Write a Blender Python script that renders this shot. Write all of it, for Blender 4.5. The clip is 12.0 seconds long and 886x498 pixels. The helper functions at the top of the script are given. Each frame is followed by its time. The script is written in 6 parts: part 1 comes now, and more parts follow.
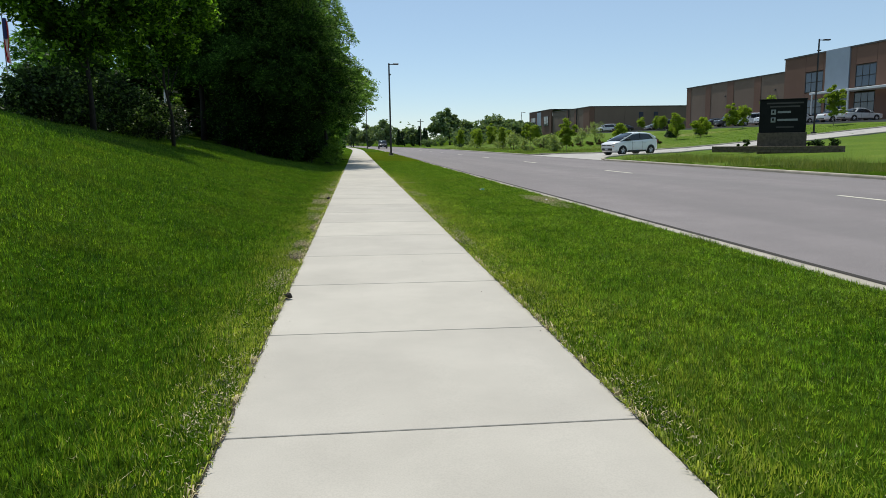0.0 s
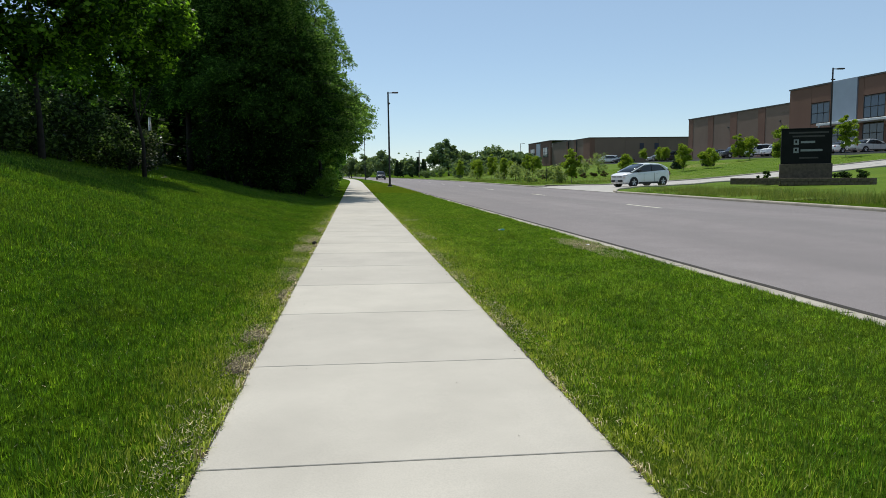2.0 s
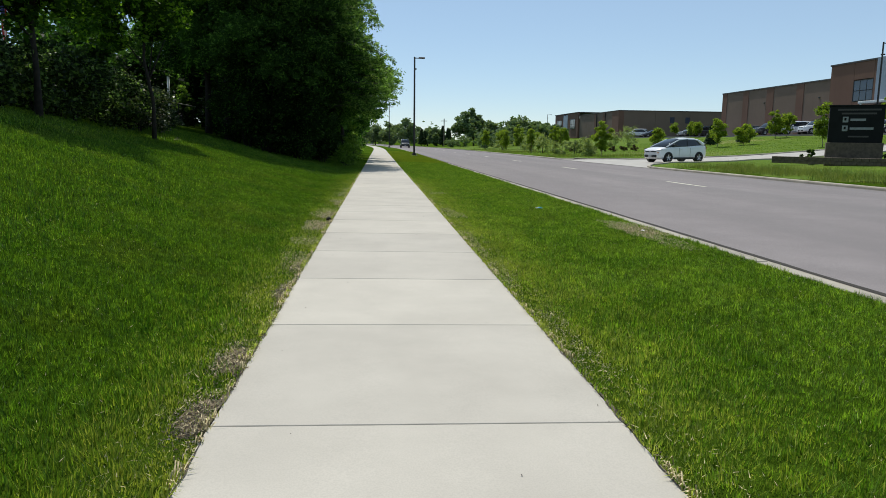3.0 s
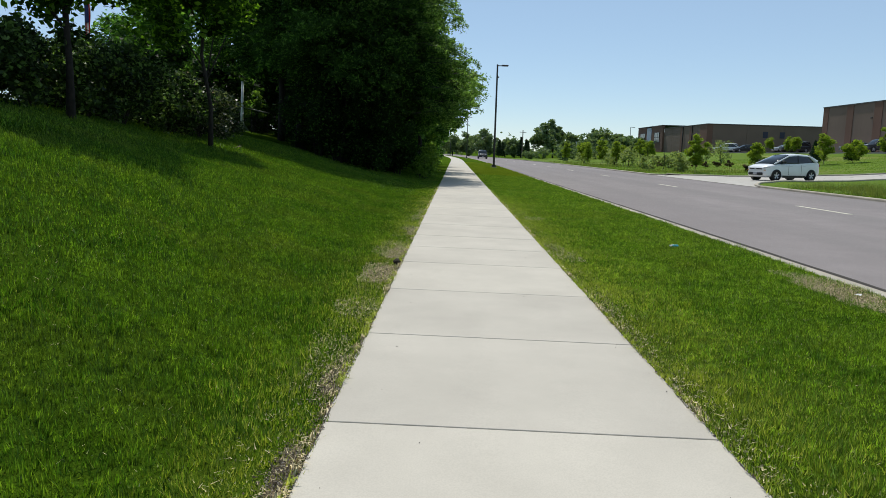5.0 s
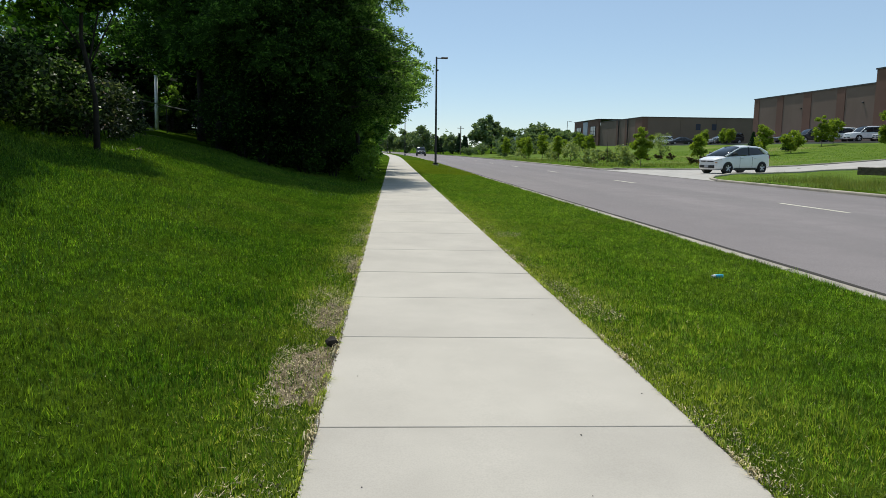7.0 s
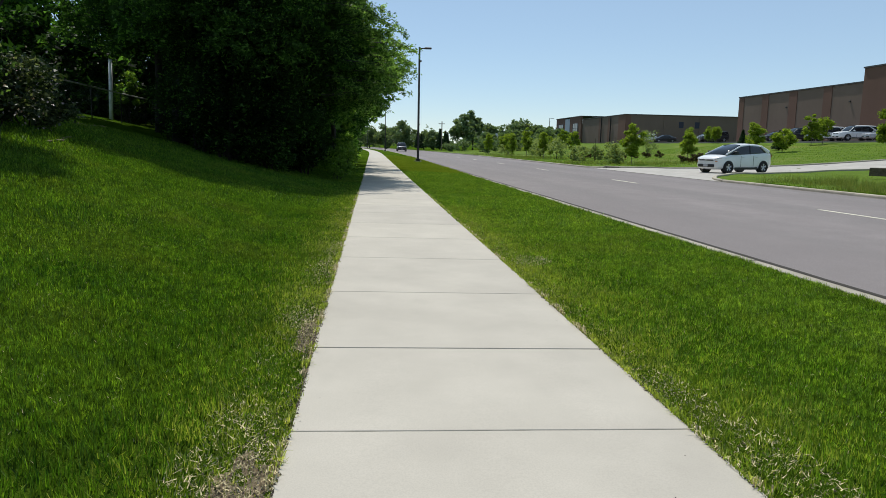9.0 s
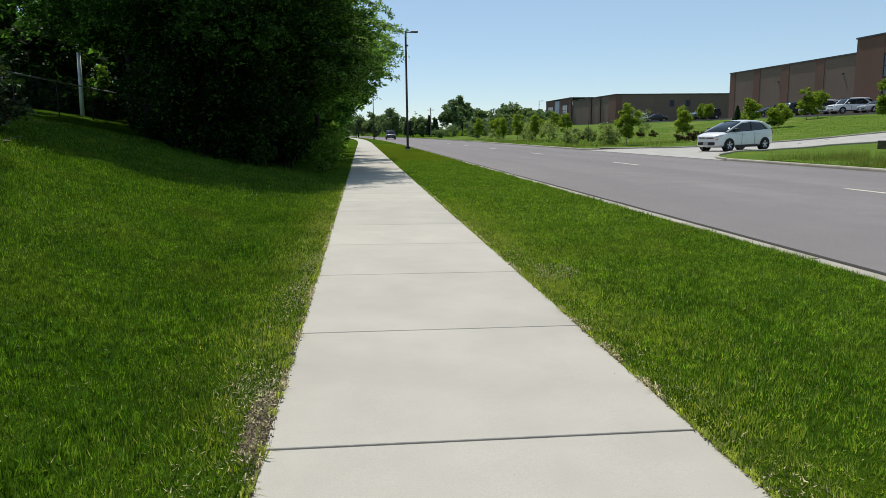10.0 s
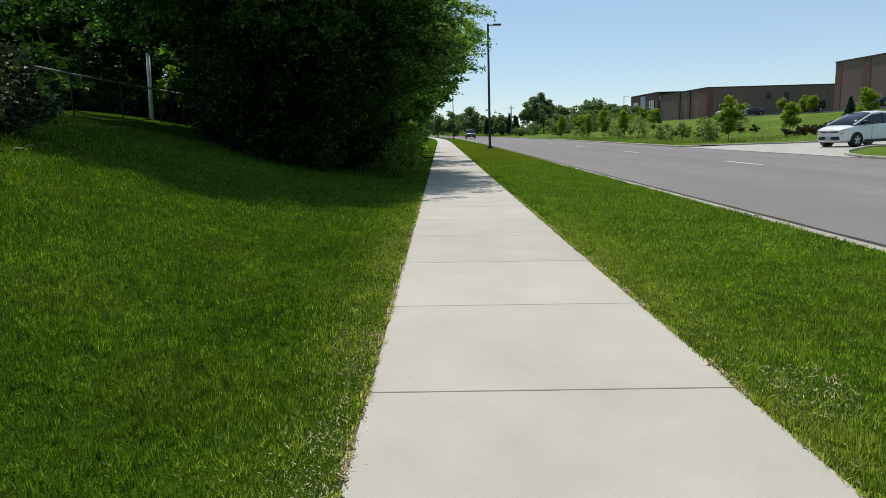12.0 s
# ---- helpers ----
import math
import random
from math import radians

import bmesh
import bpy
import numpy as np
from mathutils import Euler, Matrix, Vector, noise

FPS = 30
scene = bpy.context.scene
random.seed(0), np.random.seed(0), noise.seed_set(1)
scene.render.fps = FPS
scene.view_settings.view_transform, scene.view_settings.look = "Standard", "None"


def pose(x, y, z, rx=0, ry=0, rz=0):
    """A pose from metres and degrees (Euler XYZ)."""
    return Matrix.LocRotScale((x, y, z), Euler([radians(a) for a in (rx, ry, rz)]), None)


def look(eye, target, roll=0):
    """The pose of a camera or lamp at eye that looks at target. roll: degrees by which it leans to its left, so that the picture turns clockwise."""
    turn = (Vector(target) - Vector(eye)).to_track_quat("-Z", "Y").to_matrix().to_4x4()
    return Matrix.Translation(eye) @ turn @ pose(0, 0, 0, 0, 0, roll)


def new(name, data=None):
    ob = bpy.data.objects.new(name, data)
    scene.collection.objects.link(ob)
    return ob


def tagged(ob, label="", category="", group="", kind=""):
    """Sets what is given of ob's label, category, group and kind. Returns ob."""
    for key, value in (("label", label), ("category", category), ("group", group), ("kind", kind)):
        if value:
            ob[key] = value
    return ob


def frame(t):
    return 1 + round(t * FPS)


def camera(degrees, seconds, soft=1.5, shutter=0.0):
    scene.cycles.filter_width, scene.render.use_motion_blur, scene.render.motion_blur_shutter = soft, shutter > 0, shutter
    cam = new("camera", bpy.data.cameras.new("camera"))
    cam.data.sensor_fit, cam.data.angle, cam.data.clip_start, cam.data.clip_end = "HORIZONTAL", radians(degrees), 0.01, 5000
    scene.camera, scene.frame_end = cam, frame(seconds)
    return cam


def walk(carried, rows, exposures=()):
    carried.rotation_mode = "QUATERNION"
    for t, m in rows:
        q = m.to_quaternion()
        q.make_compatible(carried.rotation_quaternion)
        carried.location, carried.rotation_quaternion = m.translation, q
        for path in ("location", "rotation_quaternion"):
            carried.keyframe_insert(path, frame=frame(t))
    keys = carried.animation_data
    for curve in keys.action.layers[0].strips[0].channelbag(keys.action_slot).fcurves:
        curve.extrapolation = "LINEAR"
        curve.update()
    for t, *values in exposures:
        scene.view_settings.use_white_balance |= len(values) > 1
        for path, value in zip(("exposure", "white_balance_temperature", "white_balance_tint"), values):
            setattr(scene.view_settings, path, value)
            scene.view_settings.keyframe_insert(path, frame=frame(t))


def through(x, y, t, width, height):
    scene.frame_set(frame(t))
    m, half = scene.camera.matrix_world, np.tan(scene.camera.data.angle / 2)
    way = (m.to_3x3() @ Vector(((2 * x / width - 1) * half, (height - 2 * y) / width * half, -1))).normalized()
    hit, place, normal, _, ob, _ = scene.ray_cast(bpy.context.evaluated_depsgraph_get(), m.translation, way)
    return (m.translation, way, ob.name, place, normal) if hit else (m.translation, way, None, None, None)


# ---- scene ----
cam = camera(63.8, 12.0, soft=0.5)
PATH = [
    (0, (0.053, 0.916, 1.067), (0.285, 2.88, 0.77), -0.9),
    (0.5, (0.078, 1.568, 1.064), (0.125, 3.546, 0.769), -2.4),
    (1, (0.154, 2.247, 1.058), (0.291, 4.222, 0.773), -2.0),
    (1.5, (0.121, 3.047, 1.061), (0.23, 5.032, 0.837), -2.5),
    (2, (0.125, 3.769, 1.07), (0.366, 5.743, 0.858), -0.8),
    (2.5, (0.12, 4.409, 1.081), (0.26, 6.385, 0.808), -0.9),
    (3, (0.155, 5.168, 1.067), (0.335, 7.138, 0.771), 0.7),
    (3.2, (0.146, 5.442, 1.091), (0.294, 7.401, 0.715), 1.5),
    (4.8, (0.004, 7.764, 1.111), (-0.017, 9.735, 0.767), -0.6),
    (5, (0.021, 7.981, 1.1), (-0.005, 9.962, 0.829), 1.7),
    (5.5, (-0.068, 8.689, 1.11), (-0.074, 10.681, 0.929), -2.5),
    (6, (-0.128, 9.388, 1.123), (0.067, 11.368, 0.924), 0.7),
    (6.5, (-0.177, 10.086, 1.116), (-0.134, 12.079, 0.95), -0.4),
    (6.7, (-0.166, 10.368, 1.128), (-0.015, 12.347, 0.881), 0.7),
    (8.3, (-0.192, 12.623, 1.101), (-0.131, 14.598, 0.791), -0.0),
    (8.5, (-0.189, 12.873, 1.101), (0.024, 14.841, 0.814), 1.0),
    (9, (-0.172, 13.544, 1.097), (0.028, 15.513, 0.811), 1.2),
    (9.5, (-0.17, 14.195, 1.112), (-0.099, 16.173, 0.827), -1.7),
    (10, (-0.108, 14.903, 1.107), (0.111, 16.864, 0.784), -0.7),
    (10.5, (-0.028, 15.513, 1.086), (0.167, 17.49, 0.855), -1.0),
    (11, (-0.068, 16.145, 1.101), (0.343, 18.067, 0.735), -3.4),
    (11.5, (-0.137, 16.811, 1.094), (0.026, 18.768, 0.714), -2.1),
    (12, (-0.135, 17.536, 1.112), (-0.137, 19.51, 0.79), -1.6),
]
walk(cam, [(t, look(eye, target, roll)) for t, eye, target, roll in PATH])

# ---- light ----
SUN_ELEVATION, SUN_FROM = 61.5, (-0.14, 0.99)   # the sun stands high, straight ahead of the walk
world = bpy.data.worlds.new("World")
scene.world = world
world.use_nodes = True
wn = world.node_tree
sky = wn.nodes.new("ShaderNodeTexSky")
sky.sky_type, sky.sun_disc = "NISHITA", False
sky.sun_elevation = radians(SUN_ELEVATION)
sky.sun_rotation = math.atan2(SUN_FROM[0], SUN_FROM[1])
sky.altitude, sky.air_density, sky.dust_density, sky.ozone_density = 1500, 1.0, 0.0, 3.0
haze = wn.nodes.new("ShaderNodeMix")
haze.data_type = "RGBA"
haze.inputs[0].default_value = 0.42
haze.inputs[7].default_value = (4.1, 5.5, 6.5, 1)   # thin pale summer haze over the blue
wn.links.new(sky.outputs[0], haze.inputs[6])
wn.links.new(haze.outputs[2], wn.nodes["Background"].inputs[0])
wn.nodes["Background"].inputs[1].default_value = 0.115
sun = new("sun", bpy.data.lights.new("sun", "SUN"))
sun.data.energy, sun.data.angle, sun.data.color = 4.3, radians(0.53), (1.0, 0.96, 0.88)
ce = math.cos(radians(SUN_ELEVATION))
sun_dir = Vector((SUN_FROM[0] * ce, SUN_FROM[1] * ce, math.sin(radians(SUN_ELEVATION)))).normalized()
sun.rotation_euler = sun_dir.to_track_quat("Z", "Y").to_euler()
scene.view_settings.exposure = 0.0

# ---- materials ----


class Nodes:
    """A small builder for node materials."""

    def __init__(self, name):
        self.mat = bpy.data.materials.new(name)
        self.mat.use_nodes = True
        self.t = self.mat.node_tree
        self.bsdf = self.t.nodes["Principled BSDF"]
        self.out = self.t.nodes["Material Output"]
        self.coord = self.t.nodes.new("ShaderNodeTexCoord").outputs["Object"]

    def link(self, a, b):
        self.t.links.new(a, b)

    def noise(self, scale, detail=4.0, rough=0.55, stretch=None):
        n = self.t.nodes.new("ShaderNodeTexNoise")
        n.inputs["Scale"].default_value = scale
        n.inputs["Detail"].default_value = detail
        n.inputs["Roughness"].default_value = rough
        src = self.coord
        if stretch:
            m = self.t.nodes.new("ShaderNodeMapping")
            m.inputs["Scale"].default_value = stretch
            self.link(src, m.inputs[0])
            src = m.outputs[0]
        self.link(src, n.inputs["Vector"])
        return n.outputs["Fac"]

    def ramp(self, fac, stops):
        r = self.t.nodes.new("ShaderNodeValToRGB")
        e = r.color_ramp.elements
        while len(e) < len(stops):
            e.new(0.5)
        for el, (p, c) in zip(e, stops):
            el.position = p
            el.color = (*c, 1) if len(c) == 3 else c
        self.link(fac, r.inputs[0])
        return r.outputs[0]

    def mix(self, fac, a, b, mode="MIX"):
        m = self.t.nodes.new("ShaderNodeMix")
        m.data_type, m.blend_type = "RGBA", mode
        for sock, v in ((m.inputs[0], fac), (m.inputs[6], a), (m.inputs[7], b)):
            if isinstance(v, (int, float)):
                sock.default_value = v
            elif isinstance(v, tuple):
                sock.default_value = (*v, 1)
            else:
                self.link(v, sock)
        return m.outputs[2]

    def rand(self):
        return self.t.nodes.new("ShaderNodeObjectInfo").outputs["Random"]

    def island(self):
        return self.t.nodes.new("ShaderNodeNewGeometry").outputs["Random Per Island"]

    def bump(self, height, strength=0.3, distance=0.01):
        b = self.t.nodes.new("ShaderNodeBump")
        b.inputs["Strength"].default_value = strength
        b.inputs["Distance"].default_value = distance
        self.link(height, b.inputs["Height"])
        self.link(b.outputs[0], self.bsdf.inputs["Normal"])
        return b.outputs[0]

    def finish(self, colour, rough=0.8, metal=0.0, spec=0.5):
        if isinstance(colour, tuple):
            self.bsdf.inputs["Base Color"].default_value = (*colour, 1)
        else:
            self.link(colour, self.bsdf.inputs["Base Color"])
        if isinstance(rough, (int, float)):
            self.bsdf.inputs["Roughness"].default_value = rough
        else:
            self.link(rough, self.bsdf.inputs["Roughness"])
        self.bsdf.inputs["Metallic"].default_value = metal
        self.bsdf.inputs["Specular IOR Level"].default_value = spec
        return self.mat


def simple(name, colour, rough=0.6, metal=0.0, vary=0.15, scale=6.0, bump=0.0, spec=0.5):
    n = Nodes(name)
    f = n.noise(scale, 5)
    dark = tuple(c * (1 - vary) for c in colour)
    light = tuple(min(1, c * (1 + vary)) for c in colour)
    col = n.ramp(f, [(0.3, dark), (0.7, light)])
    if bump:
        n.bump(n.noise(scale * 12, 3), bump, 0.004)
    return n.finish(col, rough, metal, spec)


def leafy(name, dark, light, tint, through=0.45, patch=0.8, gloss=0.55, spec=0.12, deep=0.0, glow=(1.0, 0.95, 0.45), rare=0.0):
    """Leaf or blade: colour by island and by patch, part of the light passes through."""
    n = Nodes(name)
    # with rare set, most leaves are shade-dark and a few paint sunlit glints
    c = n.ramp(n.island(), [(0.0, dark), (rare, light), (min(1.0, rare + 0.12), tint)] if rare else [(0.0, dark), (0.55, light), (1.0, tint)])
    c = n.mix(n.ramp(n.noise(patch, 3), [(0.38, (0, 0, 0)), (0.66, (1, 1, 1))]), c, n.mix(0.4 if deep else (0.25 if rare else 0.6), c, tint))
    if deep:
        low, high = (0.52, 1.46) if deep > 0.5 else (0.7, 1.22)
        # darker, bluer growth in patches of a hand's width up to a stride
        c = n.mix(n.ramp(n.noise(2.6, 4, 0.65), [(0.42, (1, 1, 1)), (0.60, (0, 0, 0))]), c, n.mix(deep, c, n.mix(1.0, c, (0.45, 0.58, 0.55), "MULTIPLY")))
        # tired olive growth in drifts
        c = n.mix(n.ramp(n.noise(0.9, 4, 0.6), [(0.50, (0, 0, 0)), (0.68, (0.3, 0.3, 0.3))]), c, (0.185, 0.205, 0.036))
        # tufts a few fingers wide, some bright, some in deep green
        c = n.mix(1.0, c, n.ramp(n.noise(17, 3, 0.6), [(0.38, (low, low + 0.03, low)), (0.5, (0.95, 0.95, 0.95)), (0.62, (high, high - 0.06, high - 0.08))]), "MULTIPLY")
        c = n.mix(1.0, c, n.ramp(n.noise(42, 2, 0.5), [(0.38, (low, low, low)), (0.5, (0.95, 0.95, 0.95)), (0.62, (high + 0.06, high + 0.02, high))]), "MULTIPLY")
    n.finish(c, gloss, 0, spec)
    tr = n.t.nodes.new("ShaderNodeBsdfTranslucent")
    n.link(n.mix(1.0, c, glow, "MULTIPLY"), tr.inputs[0])
    ms = n.t.nodes.new("ShaderNodeMixShader")
    ms.inputs[0].default_value = through
    n.link(n.bsdf.outputs[0], ms.inputs[1])
    n.link(tr.outputs[0], ms.inputs[2])
    n.link(ms.outputs[0], n.out.inputs["Surface"])
    return n.mat


def concrete(name, base, dark, bump=0.25):
    n = Nodes(name)
    c = n.ramp(n.noise(1.3, 6, 0.6), [(0.3, dark), (0.65, base)])
    c = n.mix(n.ramp(n.noise(160, 2), [(0.35, (0.25, 0.25, 0.25)), (0.6, (0, 0, 0))]), c, tuple(v * 0.72 for v in dark))
    c = n.mix(n.ramp(n.noise(3.1, 4, stretch=(1, 0.35, 1)), [(0.6, (0, 0, 0)), (0.8, (0.35, 0.35, 0.35))]), c, tuple(v * 0.86 for v in dark))
    tone = n.ramp(n.rand(), [(0, (0.93, 0.93, 0.93)), (1, (1.03, 1.03, 1.02))])
    c = n.mix(1.0, c, tone, "MULTIPLY")
    n.bump(n.mix(0.5, n.noise(55, 4), n.noise(260, 2)), bump, 0.003)
    return n.finish(c, 0.88, 0, 0.3)


M_SLAB = concrete("sidewalk_concrete", (0.488, 0.456, 0.398), (0.410, 0.382, 0.333))
M_KERB = concrete("kerb_concrete", (0.46, 0.42, 0.345), (0.29, 0.265, 0.215), 0.5)
M_DRIVE = concrete("driveway_concrete", (0.43, 0.41, 0.38), (0.33, 0.315, 0.29))
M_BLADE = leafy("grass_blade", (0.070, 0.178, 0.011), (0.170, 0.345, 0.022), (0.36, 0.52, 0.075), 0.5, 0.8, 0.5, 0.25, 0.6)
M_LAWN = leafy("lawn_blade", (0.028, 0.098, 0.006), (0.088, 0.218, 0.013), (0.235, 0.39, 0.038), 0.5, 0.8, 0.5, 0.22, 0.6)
M_BLADE_EDGE = leafy("grass_blade_edge", (0.215, 0.335, 0.026), (0.35, 0.465, 0.056), (0.52, 0.585, 0.17), 0.58, 2.0, 0.5, 0.2, 0.3)
M_BLADE_FAR = leafy("grass_blade_far", (0.10, 0.18, 0.014), (0.17, 0.26, 0.022), (0.28, 0.35, 0.045), 0.5, 0.5)
M_WEED = leafy("tall_grass_blade", (0.046, 0.100, 0.014), (0.105, 0.18, 0.030), (0.28, 0.31, 0.11), 0.5, 1.2)
M_STRAW = simple("dry_straw", (0.56, 0.475, 0.28), 0.95, vary=0.4, scale=60, spec=0.1)
# lower elm foliage: shade is put into this dark leaf colour
M_ELM = leafy("shaded_elm_leaf", (0.008, 0.023, 0.006), (0.026, 0.070, 0.016), (0.19, 0.35, 0.08), 0.68, 0.45, 0.45, 0.12, glow=(0.85, 1.0, 0.42), rare=0.78)
# near-black leaves: deep shade is put into this colour
M_SHADED_THICKET = leafy("shaded_thicket_leaf", (0.004, 0.012, 0.003), (0.012, 0.034, 0.008), (0.13, 0.26, 0.06), 0.66, 0.45, 0.45, 0.12, glow=(0.85, 1.0, 0.42), rare=0.82)
# lighter leaf tone that carries sun through foliage in its colour
M_BACKLIT_LEAF = leafy("backlit_leaf", (0.018, 0.056, 0.009), (0.055, 0.14, 0.022), (0.17, 0.32, 0.07), 0.66, 0.6, 0.45, 0.15, glow=(0.85, 1.0, 0.42), rare=0.6)
# lit copy of the elm leaf, for upper and outer foliage
M_LIT_SPRAY = leafy("sunlit_elm_leaf", (0.028, 0.068, 0.015), (0.090, 0.185, 0.036), (0.24, 0.38, 0.11), 0.80, 0.6, 0.42, 0.3, glow=(0.92, 1.0, 0.50), rare=0.6)
# sapling tone raised to stand for light passing through the leaves
M_SAPLING = leafy("lit_sapling_leaf", (0.050, 0.115, 0.014), (0.13, 0.24, 0.034), (0.26, 0.42, 0.08), 0.62, 1.0, 0.45, 0.15, glow=(0.95, 1.0, 0.42))
# maple, hedge and lilac: shade in the dark tones, sunlit leaves in the last
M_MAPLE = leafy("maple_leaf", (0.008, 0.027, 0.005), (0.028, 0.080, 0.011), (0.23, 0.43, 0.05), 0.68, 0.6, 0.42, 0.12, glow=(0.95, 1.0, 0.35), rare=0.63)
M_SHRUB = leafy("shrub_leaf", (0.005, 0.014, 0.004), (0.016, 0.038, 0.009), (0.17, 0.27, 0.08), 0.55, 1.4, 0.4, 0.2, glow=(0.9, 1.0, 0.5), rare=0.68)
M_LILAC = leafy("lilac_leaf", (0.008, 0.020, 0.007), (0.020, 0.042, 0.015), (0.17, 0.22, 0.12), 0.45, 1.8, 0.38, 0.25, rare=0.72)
M_BLOSSOM = leafy("lilac_blossom", (0.34, 0.27, 0.33), (0.45, 0.36, 0.42), (0.52, 0.44, 0.48), 0.3, 2)
M_YOUNG = leafy("young_tree_leaf", (0.062, 0.115, 0.014), (0.165, 0.265, 0.032), (0.38, 0.48, 0.075), 0.6, 1.6, glow=(1.0, 1.0, 0.4))
M_WILLOW = leafy("willow_leaf", (0.16, 0.23, 0.08), (0.24, 0.33, 0.13), (0.36, 0.43, 0.20), 0.55, 1.0)
# distance haze is put into this paler, bluer leaf colour
M_HAZED_LEAF = leafy("hazed_tree_leaf", (0.085, 0.15, 0.075), (0.135, 0.215, 0.10), (0.21, 0.29, 0.13), 0.45, 0.08)
M_CONIFER = leafy("conifer_needle", (0.018, 0.042, 0.018), (0.03, 0.062, 0.026), (0.05, 0.085, 0.035), 0.15, 1.0)
M_REDSHRUB = leafy("barberry_leaf", (0.026, 0.030, 0.014), (0.050, 0.056, 0.020), (0.10, 0.055, 0.032), 0.35, 2.5)
M_BARK = simple("bark", (0.022, 0.018, 0.014), 0.95, vary=0.5, scale=14, bump=0.8)
M_TWIG = simple("young_bark", (0.20, 0.165, 0.12), 0.9, vary=0.3, scale=20)
M_POLE = simple("dark_bronze_paint", (0.022, 0.020, 0.019), 0.42, 0.3, vary=0.25, scale=3)
M_GALV = simple("galvanised_steel", (0.13, 0.135, 0.14), 0.55, 0.6, vary=0.2, scale=9)
M_RAIL = simple("bright_galvanised_rail", (0.52, 0.53, 0.53), 0.42, 0.35, vary=0.15, scale=9)
M_WHITEPOST = simple("weathered_white_paint", (0.78, 0.80, 0.82), 0.6, vary=0.14, scale=4)
M_WOODPOLE = simple("weathered_wood", (0.16, 0.13, 0.10), 0.95, vary=0.3, scale=8)
M_BLOCK = simple("retaining_wall_block", (0.108, 0.083, 0.060), 0.95, vary=0.35, scale=5, bump=0.7)
M_SIGN = simple("sign_panel", (0.012, 0.013, 0.013), 0.85, vary=0.2, scale=2, spec=0.15)
M_SIGN_MARK = simple("sign_lettering", (0.24, 0.25, 0.255), 0.6, vary=0.08)
M_SIGN_DIM = simple("sign_lettering_dim", (0.055, 0.048, 0.044), 0.6, vary=0.08)
M_RED = leafy("flag_red", (0.50, 0.03, 0.04), (0.52, 0.035, 0.045), (0.55, 0.04, 0.05), 0.5, 1.0, 0.8, 0.1, glow=(1.0, 0.9, 0.9))
M_CLOTH = leafy("flag_white", (0.66, 0.64, 0.64), (0.70, 0.68, 0.67), (0.74, 0.72, 0.70), 0.5, 1.0, 0.8, 0.1, glow=(1.0, 1.0, 1.0))
M_NAVY = simple("flag_blue", (0.025, 0.03, 0.11), 0.85, vary=0.1)
M_ROCK = simple("pale_stone", (0.27, 0.235, 0.19), 0.95, vary=0.3, scale=9, bump=0.5)
M_LITTER = simple("leaf_litter", (0.105, 0.082, 0.055), 0.95, vary=0.6, scale=60, bump=0.5)
M_DEBRIS = simple("dark_debris", (0.026, 0.021, 0.015), 0.95, vary=0.4, scale=40)
M_CAP = simple("white_plastic", (0.75, 0.75, 0.74), 0.4, vary=0.05)
M_CYAN = simple("cyan_label", (0.02, 0.36, 0.52), 0.35, vary=0.1, scale=30)
M_TYRE = simple("tyre_rubber", (0.018, 0.018, 0.018), 0.85, vary=0.2, scale=20)
M_RIM = simple("alloy", (0.62, 0.63, 0.65), 0.35, 0.5, vary=0.15, scale=12)
M_TRIM = simple("black_trim", (0.014, 0.014, 0.015), 0.4, vary=0.2)
M_PLATE = simple("plate_grey", (0.42, 0.43, 0.45), 0.5, vary=0.1)
M_LAMP = simple("headlamp_glass", (0.55, 0.57, 0.60), 0.12, 0.2, vary=0.1)
M_TAIL = simple("tail_lamp", (0.25, 0.015, 0.015), 0.2, vary=0.1)
M_AMBER = simple("amber_lens", (0.6, 0.22, 0.03), 0.25, vary=0.1)
M_ALU = simple("painted_aluminium", (0.24, 0.28, 0.34), 0.45, 0.3, vary=0.06, scale=0.6)
M_CANOPY = simple("canopy_metal", (0.50, 0.52, 0.54), 0.45, 0.3, vary=0.1, scale=1)
M_COPING = simple("roof_coping", (0.05, 0.045, 0.042), 0.6, vary=0.2, scale=1)
M_YELLOW = simple("road_marking", (0.56, 0.53, 0.43), 0.8, vary=0.25, scale=9)
M_ROOF = simple("flat_roof", (0.30, 0.30, 0.30), 0.95, vary=0.2, scale=0.8)
M_FARWALL = simple("far_building_wall", (0.50, 0.52, 0.54), 0.8, vary=0.1, scale=0.5)


def car_paint(name, colour, rough=0.28):
    n = Nodes(name)
    c = n.ramp(n.noise(2.0, 3), [(0.3, tuple(v * 0.94 for v in colour)), (0.7, colour)])
    n.finish(c, rough, 0, 0.5)
    n.bsdf.inputs["Coat Weight"].default_value = 0.6
    n.bsdf.inputs["Coat Roughness"].default_value = 0.05
    return n.mat


M_WHITE_CAR = car_paint("white_car_paint", (0.78, 0.79, 0.80))
M_BLACK_CAR = car_paint("black_car_paint", (0.02, 0.021, 0.024))
M_SILVER_CAR = car_paint("silver_car_paint", (0.42, 0.43, 0.44))


def glass(name, tint, spec=0.9):
    n = Nodes(name)
    n.finish(tint, 0.06, 0, spec)
    n.bump(n.noise(0.7, 1), 0.02, 0.02)
    return n.mat


M_CARGLASS = glass("car_glass", (0.010, 0.014, 0.018), 0.75)
# reflected sky is put into the building glass as a blue tint
M_BLDGLASS = glass("sky_tinted_window", (0.022, 0.042, 0.075), 0.6)


